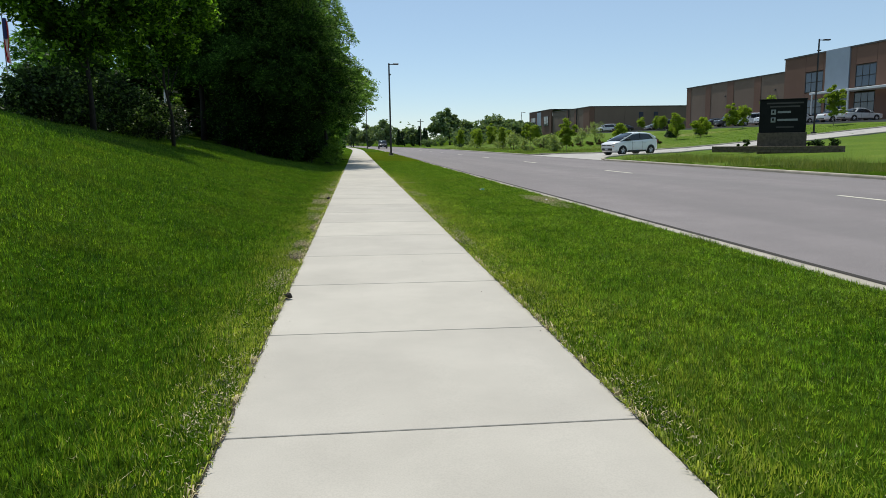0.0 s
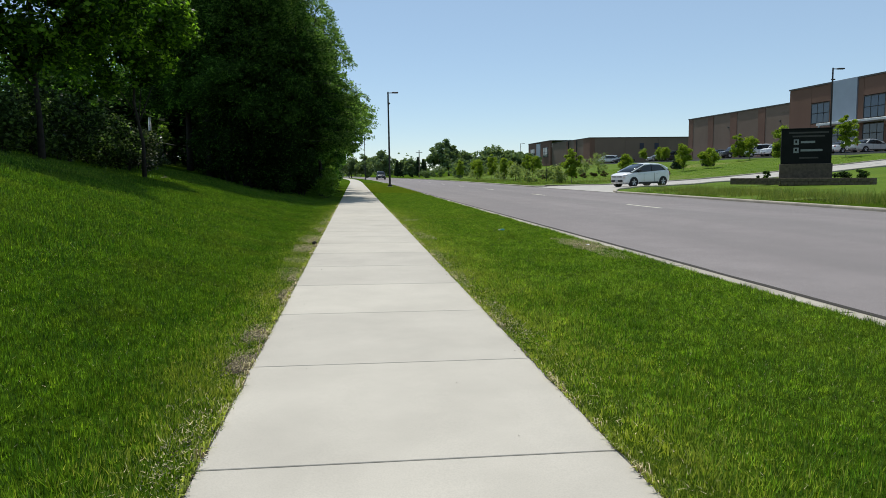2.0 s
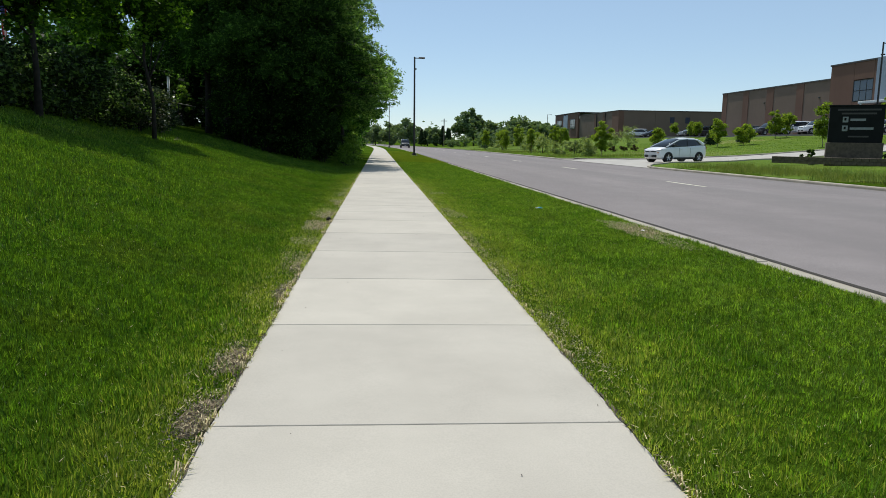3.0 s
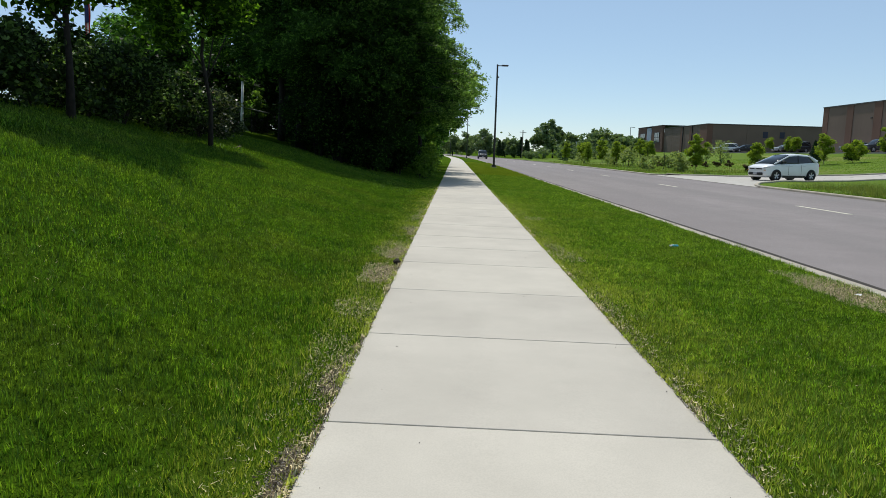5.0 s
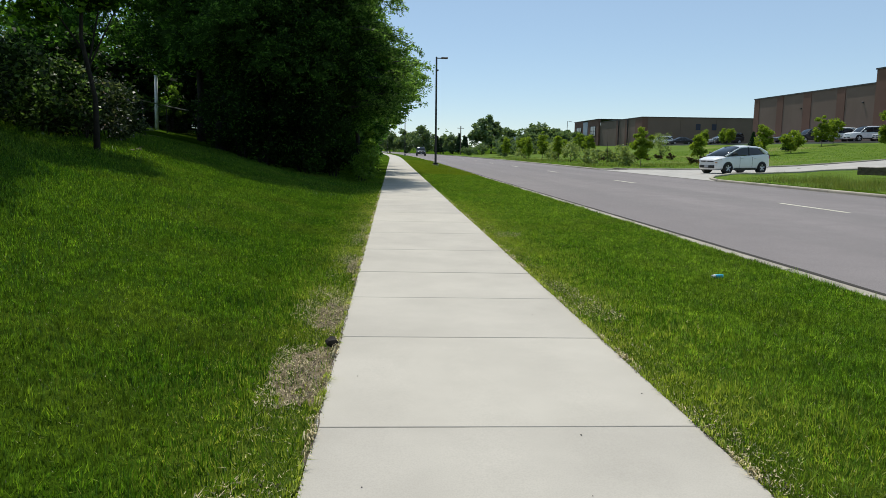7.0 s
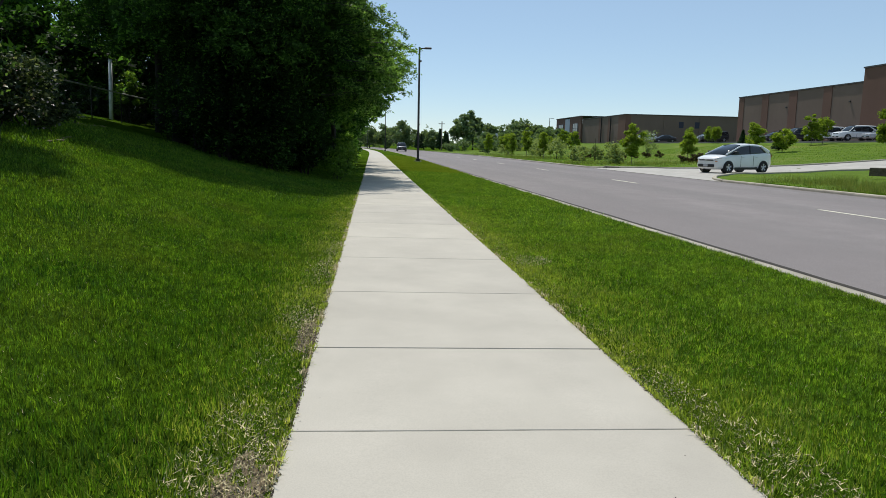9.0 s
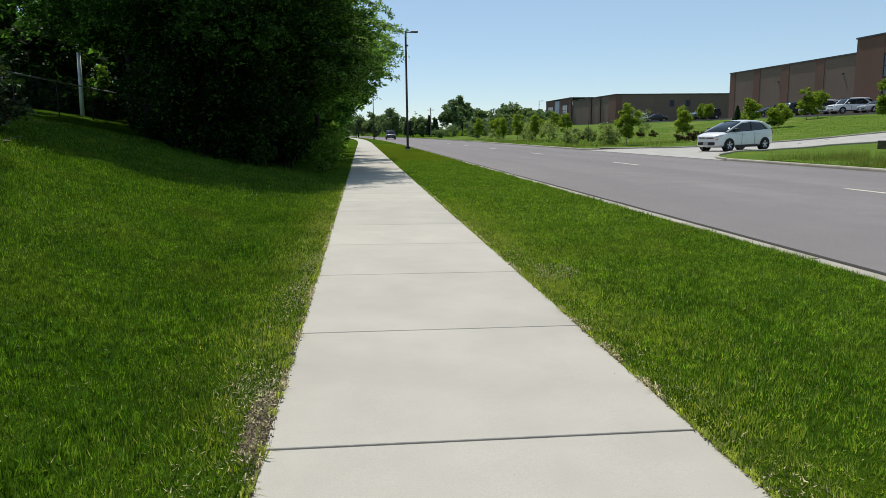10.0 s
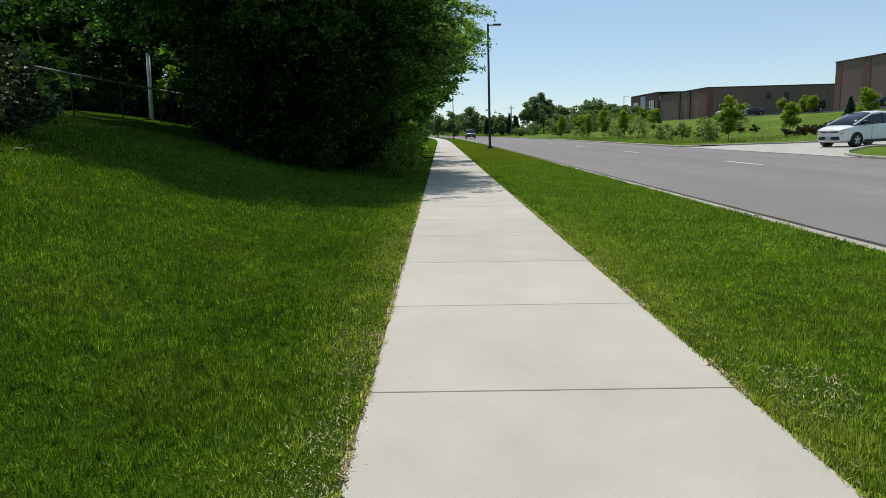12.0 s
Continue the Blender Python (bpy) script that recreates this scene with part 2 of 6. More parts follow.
def asphalt():
    n = Nodes("asphalt")
    c = n.ramp(n.noise(0.22, 5, 0.6, (1, 0.25, 1)), [(0.3, (0.190, 0.169, 0.168)), (0.7, (0.256, 0.229, 0.226))])
    c = n.mix(n.ramp(n.noise(1.1, 5, 0.65), [(0.4, (0.5, 0.5, 0.5)), (0.62, (0, 0, 0))]), c, (0.180, 0.160, 0.159))
    # polished wheel tracks and an oil-darkened middle, drawn out along the street
    c = n.mix(n.ramp(n.noise(0.55, 2, 0.4, (1, 0.02, 1)), [(0.46, (0, 0, 0)), (0.62, (0.45, 0.45, 0.45))]), c, (0.150, 0.138, 0.136))
    c = n.mix(n.ramp(n.noise(90, 2), [(0.3, (0.5, 0.5, 0.5)), (0.62, (0, 0, 0))]), c, (0.130, 0.120, 0.118))
    c = n.mix(n.ramp(n.noise(240, 1), [(0.62, (0, 0, 0)), (0.7, (0.5, 0.5, 0.5))]), c, (0.34, 0.33, 0.32))
    n.bump(n.noise(140, 3), 0.5, 0.004)
    return n.finish(c, 0.9, 0, 0.25)


def turf():
    n = Nodes("turf")
    c = n.ramp(n.noise(0.7, 5, 0.6), [(0.3, (0.024, 0.062, 0.004)), (0.55, (0.062, 0.120, 0.008)), (0.8, (0.135, 0.180, 0.018))])
    c = n.mix(n.ramp(n.noise(26, 4, 0.7), [(0.35, (0.75, 0.75, 0.75)), (0.65, (0, 0, 0))]), c, (0.020, 0.048, 0.003))
    c = n.mix(n.ramp(n.noise(0.12, 3), [(0.45, (0, 0, 0)), (0.75, (0.5, 0.5, 0.5))]), c, (0.125, 0.155, 0.026))
    n.bump(n.noise(45, 4, 0.7), 0.9, 0.05)
    return n.finish(c, 1.0, 0, 0.0)


def soil():
    n = Nodes("bare_soil")
    c = n.ramp(n.noise(30, 6, 0.7), [(0.3, (0.14, 0.102, 0.058)), (0.52, (0.31, 0.245, 0.155)), (0.75, (0.52, 0.435, 0.295))])
    c = n.mix(n.ramp(n.noise(95, 2, 0.5), [(0.60, (0, 0, 0)), (0.66, (0.8, 0.8, 0.8))]), c, (0.46, 0.40, 0.30))
    c = n.mix(n.ramp(n.noise(5, 3, 0.6), [(0.35, (0.6, 0.6, 0.6)), (0.6, (0, 0, 0))]), c, (0.135, 0.102, 0.062))
    n.bump(n.noise(60, 5, 0.7), 1.0, 0.03)
    return n.finish(c, 0.97, 0, 0.1)


def panel(name, base):
    n = Nodes(name)
    c = n.ramp(n.noise(0.25, 5, 0.6), [(0.3, tuple(v * 0.86 for v in base)), (0.7, base)])
    c = n.mix(n.ramp(n.noise(1.5, 3, stretch=(1, 1, 0.15)), [(0.55, (0, 0, 0)), (0.8, (0.4, 0.4, 0.4))]), c, tuple(v * 0.78 for v in base))
    n.bump(n.noise(12, 3), 0.25, 0.02)
    return n.finish(c, 0.92, 0, 0.2)



def bank_turf():
    n = Nodes("bank_turf")
    c = n.ramp(n.noise(0.30, 5, 0.6), [(0.3, (0.072, 0.132, 0.010)), (0.55, (0.108, 0.172, 0.014)), (0.8, (0.165, 0.205, 0.028))])
    c = n.mix(n.ramp(n.noise(7, 5, 0.75), [(0.35, (0.75, 0.75, 0.75)), (0.62, (0, 0, 0))]), c, (0.065, 0.11, 0.010))
    c = n.mix(n.ramp(n.noise(0.12, 4, 0.7, (1, 0.5, 1)), [(0.56, (0, 0, 0)), (0.7, (0.7, 0.7, 0.7))]), c, (0.23, 0.22, 0.075))
    n.bump(n.noise(16, 4, 0.7), 0.6, 0.05)
    return n.finish(c, 0.95, 0, 0.1)


M_BANK = bank_turf()
M_ASPHALT, M_TURF, M_SOIL = asphalt(), turf(), soil()
M_TAN = panel("tan_precast", (0.200, 0.147, 0.116))
M_BROWN = panel("brown_brick_band", (0.178, 0.104, 0.078))
M_DARKBAND = panel("base_course", (0.19, 0.15, 0.125))


def chainlink():
    """Woven wire: a diamond net of thin strands, open between."""
    n = Nodes("chain_link_wire")
    n.finish((0.40, 0.42, 0.43), 0.5, 0.5)
    return n.mat


M_WIRE = chainlink()

# ---- mesh helpers ----


def mesh_ob(name, verts, faces, mat, parent=None, smooth=False):
    me = bpy.data.meshes.new(name)
    me.from_pydata([tuple(v) for v in verts], [], [tuple(f) for f in faces])
    if smooth:
        me.polygons.foreach_set("use_smooth", [True] * len(me.polygons))
    me.update()
    me.materials.append(mat)
    ob = new(name, me)
    ob.parent = parent
    return ob


def big_mesh(name, verts, corners, mat, parent=None):
    """A large mesh from arrays: verts (n, 3) and corners (m, 3 or 4)."""
    me = bpy.data.meshes.new(name)
    k = corners.shape[1]
    me.vertices.add(len(verts))
    me.vertices.foreach_set("co", np.ascontiguousarray(verts, np.float32).ravel())
    me.loops.add(corners.size)
    me.loops.foreach_set("vertex_index", np.ascontiguousarray(corners, np.int32).ravel())
    me.polygons.add(len(corners))
    me.polygons.foreach_set("loop_start", np.arange(0, corners.size, k, dtype=np.int32))
    me.update(calc_edges=True)
    me.materials.append(mat)
    ob = new(name, me)
    ob.parent = parent
    return ob


def part(name, bm, mat, parent=None, label="", smooth=False):
    me = bpy.data.meshes.new(name)
    bm.normal_update()
    bm.to_mesh(me)
    bm.free()
    if smooth:
        me.polygons.foreach_set("use_smooth", [True] * len(me.polygons))
    me.materials.append(mat)
    ob = new(name, me)
    ob.parent = parent
    if label:
        ob["label"] = label
    return ob


def box_bm(x0, y0, z0, x1, y1, z1, bevel=0.0, bm=None):
    b = bm or bmesh.new()
    made = bmesh.ops.create_cube(b, size=1)["verts"]
    for v in made:
        v.co = Vector((x0 if v.co.x < 0 else x1, y0 if v.co.y < 0 else y1, z0 if v.co.z < 0 else z1))
    if bevel:
        edges = {e for v in made for e in v.link_edges}
        bmesh.ops.bevel(b, geom=list(edges), offset=bevel, segments=1, affect="EDGES")
    return b


def tube_bm(points, radii, sides=8, bm=None):
    """A tube through points with a radius at each."""
    b = bm or bmesh.new()
    rings = []
    for i, p in enumerate(points):
        p = Vector(p)
        d = (Vector(points[min(i + 1, len(points) - 1)]) - Vector(points[max(i - 1, 0)])).normalized()
        side = d.cross(Vector((0.3, 1, 0.1))).normalized() if abs(d.z) > 0.5 else d.cross(Vector((0, 0, 1))).normalized()
        up = side.cross(d)
        rings.append([b.verts.new(p + (side * math.cos(a) + up * math.sin(a)) * radii[i]) for a in [2 * math.pi * k / sides for k in range(sides)]])
    for r0, r1 in zip(rings, rings[1:]):
        for k in range(sides):
            b.faces.new((r0[k], r0[(k + 1) % sides], r1[(k + 1) % sides], r1[k]))
    b.faces.new(rings[0][::-1])
    b.faces.new(rings[-1])
    return b


def cyl_bm(p0, p1, r, sides=12, bm=None, r1=None):
    return tube_bm([p0, p1], [r, r if r1 is None else r1], sides, bm)


def thing(name, m, label, category, group="", kind=""):
    ob = new(name)
    ob.matrix_basis = m
    ob.empty_display_size = 0.2
    return tagged(ob, label, category, group, kind)


# ---- the lie of the land ----
WALK_L, WALK_R, KERB_L, KERB_R, FAR_KERB = -0.48, 1.125, 3.97, 4.14, 15.2
WALK_FALL = -0.022   # the sidewalk tilts towards the street
KERB_TOP, ROAD_Z = -0.095, -0.215


def bend(y):
    """How far the whole street swings to the west beyond the straight."""
    y = np.asarray(y, float)
    s = np.clip(y - 95, 0, 125)
    return -(s * s) / 4000 - np.clip(y - 220, 0, None) * 0.0625


def land(u, y):
    """Height of the ground at u metres across the street and y along it."""
    u, y = np.broadcast_arrays(np.asarray(u, float), np.asarray(y, float))
    d = np.clip(-u - 1.0, 0, None)
    slope = np.interp(y, [0, 14, 18, 24, 42, 90], [0.37, 0.355, 0.315, 0.245, 0.205, 0.2])
    crest = np.interp(y, [0, 18, 26, 45, 90], [2.05, 2.0, 2.1, 2.5, 2.8])
    z = slope * (np.hypot(d, 0.5) - 0.5)
    hill = crest - np.log1p(np.exp(np.clip((crest - z) * 5, -30, 30))) / 5
    hill = np.where(z < 0.02, z, np.maximum(hill, 0) * np.clip(z / 0.3, 0, 1) + z * (1 - np.clip(z / 0.3, 0, 1)))
    hill = hill - 0.012
    verge = WALK_FALL - 0.012 - 0.066 * (u - WALK_R) / (KERB_L - WALK_R)
    berm = np.interp(u, [15.2, 22, 28, 34, 40, 46, 52, 58, 70, 2000], [-0.06, -0.03, 0.28, 0.75, 1.25, 1.8, 2.4, 2.8, 2.9, 3.0])
    mouth = np.clip((18.5 - u) / 3.0, 0, 1) * np.clip((y - 40.5) / 2.5, 0, 1) * np.clip((67 - y) / 2.5, 0, 1)
    berm = berm - 0.045 - 0.12 * mouth
    z = np.where(u < WALK_R, hill, np.where(u < (KERB_L + KERB_R) / 2, verge, berm))
    wave = 0.02 * np.sin(u * 1.7 + y * 0.9) * np.clip((np.abs(u - 0.3) - 1.6) / 2, 0, 1)
    return z + np.where((u > 3) & (u < 16), 0, wave)


def place(u, y, dz=0.0):
    return Vector((u + float(bend(y)), y, float(land(u, y)) + dz))


# ---- ground, road, sidewalk ----
us = [-1600, -700, -300, -150, -90, -60, -45, -35, -28, -22, -18, -15, -13, -12, -11, -10.5]
us += list(np.arange(-10, -5.9, 0.4)) + list(np.arange(-5.8, -2.6, 0.2)) + list(np.arange(-2.6, -0.55, 0.1)) + [-0.53, WALK_L - 0.004]
us += [WALK_L + 0.05, WALK_R - 0.05]
us += list(np.linspace(WALK_R + 0.004, KERB_L - 0.002, 7))
us += [KERB_L + 0.06, FAR_KERB + 0.06, FAR_KERB + 0.16] + list(np.arange(16, 30, 1.5)) + list(range(30, 60, 3)) + [62, 70, 85, 120, 200, 400, 800, 1700]
ys = [-150, -60, -30, -15, -8, -4, -2] + list(np.arange(0, 34, 0.4)) + list(np.arange(34, 60, 1.0)) + list(range(60, 140, 4)) + list(range(140, 240, 10)) + [260, 300, 360, 450, 600, 900, 1400, 2200, 3200]
U, Y = np.meshgrid(np.array(us), np.array(ys))
Z = land(U, Y)
sunk = ((U > WALK_L) & (U < WALK_R)) | ((U > KERB_L + 0.03) & (U < FAR_KERB + 0.1))
Z = np.where(sunk, -0.42, Z)
V = np.stack([U + bend(Y), Y, Z], -1).reshape(-1, 3)
nu = len(us)
F = np.array([[r * nu + c, r * nu + c + 1, (r + 1) * nu + c + 1, (r + 1) * nu + c] for r in range(len(ys) - 1) for c in range(nu - 1)])
ground = big_mesh("ground", V, F, M_TURF)
tagged(ground, "mown green lawn rising to a bank, running to the horizon", "ground", kind="structure")


def strip(name, u0, u1, y_list, z0, z1, mat, thick=0.25):
    """A band along the street, with thickness."""
    rows = []
    for y in y_list:
        b = float(bend(y))
        rows += [(u0 + b, y, z0), (u1 + b, y, z1), (u1 + b, y, z1 - thick), (u0 + b, y, z0 - thick)]
    f = []
    for i in range(len(y_list) - 1):
        a, b = 4 * i, 4 * i + 4
        f += [(a + k, a + (k + 1) % 4, b + (k + 1) % 4, b + k) for k in range(4)]
    f += [(3, 2, 1, 0), tuple(4 * (len(y_list) - 1) + k for k in range(4))]
    return mesh_ob(name, rows, [t[::-1] for t in f], mat)


far_ys = [-60, 0, 40, 70, 95] + list(range(105, 225, 10)) + [260, 330, 450]
road = new("road")
tagged(road, "grey asphalt two-lane street with a gentle crown", "road", kind="structure")
mid = (KERB_R + FAR_KERB) / 2
for name, a, b, za, zb in (("lane", KERB_R, mid, ROAD_Z, ROAD_Z + 0.05), ("lane", mid, FAR_KERB, ROAD_Z + 0.05, ROAD_Z)):
    strip(name, a, b, far_ys, za, zb, M_ASPHALT).parent = road
for k in range(-2, 9):
    y0 = 26.0 + 14.2 * k
    dash = strip("centre_dash", mid + 0.30, mid + 0.42, [y0, y0 + 1.5, y0 + 2.9], ROAD_Z + 0.053, ROAD_Z + 0.053, M_YELLOW, 0.008)
    dash.parent = road
gutter = strip("gutter", KERB_R + 0.004, KERB_R + 0.38, far_ys, ROAD_Z + 0.005, ROAD_Z + 0.009, M_KERB, 0.03)
tagged(gutter, "pale concrete gutter pan along the kerb", "gutter", kind="structure")
gv, gf = [], []
for j, y in enumerate(np.arange(0, 130, 0.5)):
    w = 0.085 + 0.02 * noise.noise(Vector((y * 0.9, 0, 0))) + 0.02 * noise.noise(Vector((y * 3.7, 2, 0)))
    gv += [(KERB_R + 0.372 + float(bend(y)), y, ROAD_Z + 0.013), (KERB_R + 0.372 + w + float(bend(y)), y, ROAD_Z + 0.013)]
    if j:
        gf.append((2 * j - 2, 2 * j - 1, 2 * j + 1, 2 * j))
tagged(mesh_ob("joint_sealant", gv, gf, M_DEBRIS), "black tar seal between gutter and asphalt", "sealant", kind="stuff")


def kerb_piece(u0, u1, y0, y1, top, low, name="kerb_stone"):
    bm = bmesh.new()
    prof = [(u0, top - 0.03), (u0 + 0.015, top), (u1 - 0.035, top), (u1 - 0.01, top - 0.02), (u1, top - 0.05), (u1 + 0.01, low - 0.1), (u0, low - 0.1)]
    ends = []
    for y in (y0, y1):
        b = float(bend(y))
        ends.append([bm.verts.new((u + b, y, z)) for u, z in prof])
    n = len(prof)
    for k in range(n):
        bm.faces.new((ends[0][k], ends[0][(k + 1) % n], ends[1][(k + 1) % n], ends[1][k]))
    bm.faces.new(ends[0][::-1])
    bm.faces.new(ends[1])
    bmesh.ops.recalc_face_normals(bm, faces=bm.faces)
    return part(name, bm, M_KERB)


near_kerb = tagged(new("kerb"), "weathered concrete kerb between verge and street", "kerb", kind="structure")
for k in range(-2, 38):
    y0 = 3.0 * k
    kerb_piece(KERB_L, KERB_R, y0 + 0.006, y0 + 2.994, KERB_TOP + 0.004 * math.sin(k * 2.1), ROAD_Z).parent = near_kerb
strip("far_stretch", KERB_L, KERB_R, [114] + list(range(120, 225, 10)) + [260], KERB_TOP, KERB_TOP, M_KERB, 0.3).parent = near_kerb

far_kerb = tagged(new("kerb"), "pale concrete kerb along the far side of the street", "kerb", kind="structure")


def mirrored_kerb(y0, y1):
    ob = kerb_piece(-FAR_KERB - 0.16, -FAR_KERB, y0, y1, -0.11, ROAD_Z)
    for v in ob.data.vertices:
        v.co.x = -v.co.x + 2 * float(bend(v.co.y))
    ob.data.flip_normals()
    ob.parent = far_kerb


for y0 in np.arange(2, 41, 3.0):
    mirrored_kerb(y0 + 0.006, y0 + 2.994)
mirrored_kerb(41.006, 43.7)
mirrored_kerb(63.75, 64.994)
for y0 in np.arange(65.0, 116, 3.0):
    mirrored_kerb(y0 + 0.006, y0 + 2.994)
strip("far_stretch", FAR_KERB, FAR_KERB + 0.16, [116] + list(range(122, 225, 10)) + [260], -0.11, -0.11, M_KERB, 0.3).parent = far_kerb

JOINTS = [-2.4, -0.86, 0.60, 2.05, 3.49, 4.93, 6.37, 7.79, 9.31, 10.75, 12.18, 13.60, 15.02, 16.19, 17.34, 18.84, 20.50, 22.06, 23.63, 25.20]
while JOINTS[-1] < 95:
    JOINTS.append(JOINTS[-1] + 1.55)
sidewalk = tagged(new("pavement"), "pale concrete sidewalk of square slabs with dark joints", "sidewalk", kind="structure")


def tilted(bm):
    """Lets a piece of the sidewalk fall towards the street."""
    for v in bm.verts:
        v.co.z += WALK_FALL * (v.co.x - WALK_L) / (WALK_R - WALK_L)
    return bm


def half_gap(y):
    """Half the width of a joint: one is open wide, some are closed to a hairline."""
    if abs(y - 17.34) < 0.01:
        return 0.0070
    return 0.0031 if min(abs(y - k) for k in (7.79, 9.31, 13.60, 16.19, 22.06)) < 0.01 else 0.0042


def slab_bm(y0, y1, g0, g1, top, seed):
    """One slab whose long arrises are slightly ragged where they meet the joints."""
    bm, m = bmesh.new(), 32
    lx, rx = WALK_L - 0.004 * math.sin(seed * 2.3), WALK_R + 0.004 * math.sin(seed * 1.7)
    rows = []
    for k in range(m + 1):
        x = lx + (rx - lx) * k / m
        near = y0 + g0 + 0.0016 * noise.noise(Vector((x * 13, y0 * 3, 1.0))) * min(1.0, g0 / 0.003)
        far = y1 - g1 + 0.0016 * noise.noise(Vector((x * 13, y1 * 3, 8.0))) * min(1.0, g1 / 0.003)
        rows.append([bm.verts.new(c) for c in ((x, near, -0.12), (x, near, top - 0.0025), (x, near + 0.0025, top), (x, far - 0.0025, top), (x, far, top - 0.0025), (x, far, -0.12))])
    for a, b in zip(rows, rows[1:]):
        for j in range(6):
            bm.faces.new((a[j], b[j], b[(j + 1) % 6], a[(j + 1) % 6]))
    bm.faces.new(rows[0])
    bm.faces.new(rows[-1])
    bmesh.ops.recalc_face_normals(bm, faces=bm.faces[:])
    return bm


for i, (a, b) in enumerate(zip(JOINTS, JOINTS[1:])):
    g0, g1 = half_gap(a), half_gap(b)
    dz = max(-0.0045, min(0.0045, 0.0006 * (i - 10)))
    part("slab", tilted(slab_bm(a, b, g0, g1, dz, i)), M_SLAB, sidewalk)
    if i:
        fill = box_bm(WALK_L + 0.004, a - g0 - 0.001, -0.05, WALK_R - 0.004, a + g0 + 0.001, -0.016 + 0.003 * math.sin(i * 2.9))
        part("joint", tilted(fill), M_DEBRIS, sidewalk, "dark dirt in the joint")
strip("far_stretch", WALK_L, WALK_R, [JOINTS[-1]] + list(range(100, 225, 10)) + [300], 0, WALK_FALL, M_SLAB, 0.1).parent = sidewalk

strip("near_stretch", WALK_L, WALK_R, [-60, -30, -2.4], 0, WALK_FALL, M_SLAB, 0.1).parent = sidewalk
strip("near_stretch", KERB_L, KERB_R, [-60, -30, -6], KERB_TOP, KERB_TOP, M_KERB, 0.3).parent = near_kerb
strip("near_stretch", FAR_KERB, FAR_KERB + 0.16, [-60, -30, 2], -0.11, -0.11, M_KERB, 0.3).parent = far_kerb

# ---- driveway ----


def drive_low(u):
    t = min(max((u - 15.2) / 10.0, 0), 1)
    return 42.6 + 8.8 * math.sqrt(max(0, 1 - (1 - t) ** 2)) if u < 25.2 else 51.4


def drive_high(u):
    t = min(max((u - 15.2) / 7.0, 0), 1)
    return 64.6 - 5.6 * math.sqrt(max(0, 1 - (1 - t) ** 2)) if u < 22.2 else 59.0


driveway = tagged(new("driveway"), "pale concrete driveway climbing from the street", "driveway", kind="structure")
du = [15.2, 15.3, 15.6, 16, 16.6, 17.4, 18.4, 19.6, 21, 22.2, 23.6, 25.2, 28, 31, 34, 37, 40, 43, 46, 49, 52, 55, 58]
rows, faces = [], []
for u in du:
    for k in range(5):
        y = drive_low(u) + (drive_high(u) - drive_low(u)) * k / 4
        z = ROAD_Z + 0.012 if u < 15.25 else max(ROAD_Z + 0.014, float(land(u, y)) + 0.035)
        rows.append((u, y, z))
for i in range(len(du) - 1):
    for k in range(4):
        a = i * 5 + k
        faces.append((a, a + 5, a + 6, a + 1))
mesh_ob("surface", rows, faces, M_DRIVE, driveway)


def edge_kerb(points, name="kerb_stone"):
    """A kerb swept along points on the ground."""
    bm = bmesh.new()
    rings = []
    for i, p in enumerate(points):
        d = (points[min(i + 1, len(points) - 1)] - points[max(i - 1, 0)]).normalized()
        s = Vector((d.y, -d.x, 0)).normalized() * 0.09
        rings.append([bm.verts.new(p + o) for o in (-s + Vector((0, 0, -0.2)), -s + Vector((0, 0, 0.10)), -s * 0.7 + Vector((0, 0, 0.125)), s * 0.7 + Vector((0, 0, 0.125)), s + Vector((0, 0, 0.10)), s + Vector((0, 0, -0.2)))])
    for r0, r1 in zip(rings, rings[1:]):
        for k in range(6):
            bm.faces.new((r0[k], r0[(k + 1) % 6], r1[(k + 1) % 6], r1[k]))
    bm.faces.new(rings[0][::-1])
    bm.faces.new(rings[-1])
    bmesh.ops.recalc_face_normals(bm, faces=bm.faces)
    return part(name, bm, M_KERB, driveway)


kerb_us = [15.28, 15.35, 15.6, 16, 16.6, 17.4, 18.4, 19.6, 21, 22.2, 23.6, 25.2, 28, 31, 34, 37, 40, 43, 46, 49, 52]
for side in (drive_low, drive_high):
    pts = [Vector((u, side(u), float(land(u, side(u))))) for u in kerb_us]
    for i in range(0, len(pts) - 1, 2):
        edge_kerb(pts[i:i + 3])

# lighter mown turf on the banks either side of the driveway
for y0, y1, label in ((28, 51.4, "pale mown turf on the driveway island"), (59.0, 190, "yellow-green mown turf on the bank before the warehouse")):
    gu, gy = np.linspace(15.34, 52.3, 62), np.linspace(y0, y1, int((y1 - y0) / 0.7))
    GU, GY = np.meshgrid(gu, gy)
    low = np.array([drive_low(u) for u in gu]) - 0.1
    high = np.array([drive_high(u) for u in gu]) + 0.1
    GY = np.minimum(GY, low[None, :]) if y0 < 50 else np.maximum(GY, high[None, :])
    gz = land(GU, GY) + 0.05 * np.clip((GU - 15.34) / 1.2, 0, 1) - 0.012
    k = len(gu)
    quads = np.array([[r * k + c, r * k + c + 1, (r + 1) * k + c + 1, (r + 1) * k + c] for r in range(len(gy) - 1) for c in range(k - 1)])
    verts = np.stack([GU + bend(GY), GY, gz], -1).reshape(-1, 3)
    size = np.ptp(verts[quads][:, :, 1], axis=1)
    tagged(big_mesh("bank_lawn", verts, quads[size > 0.02], M_BANK), label, "lawn", kind="structure")

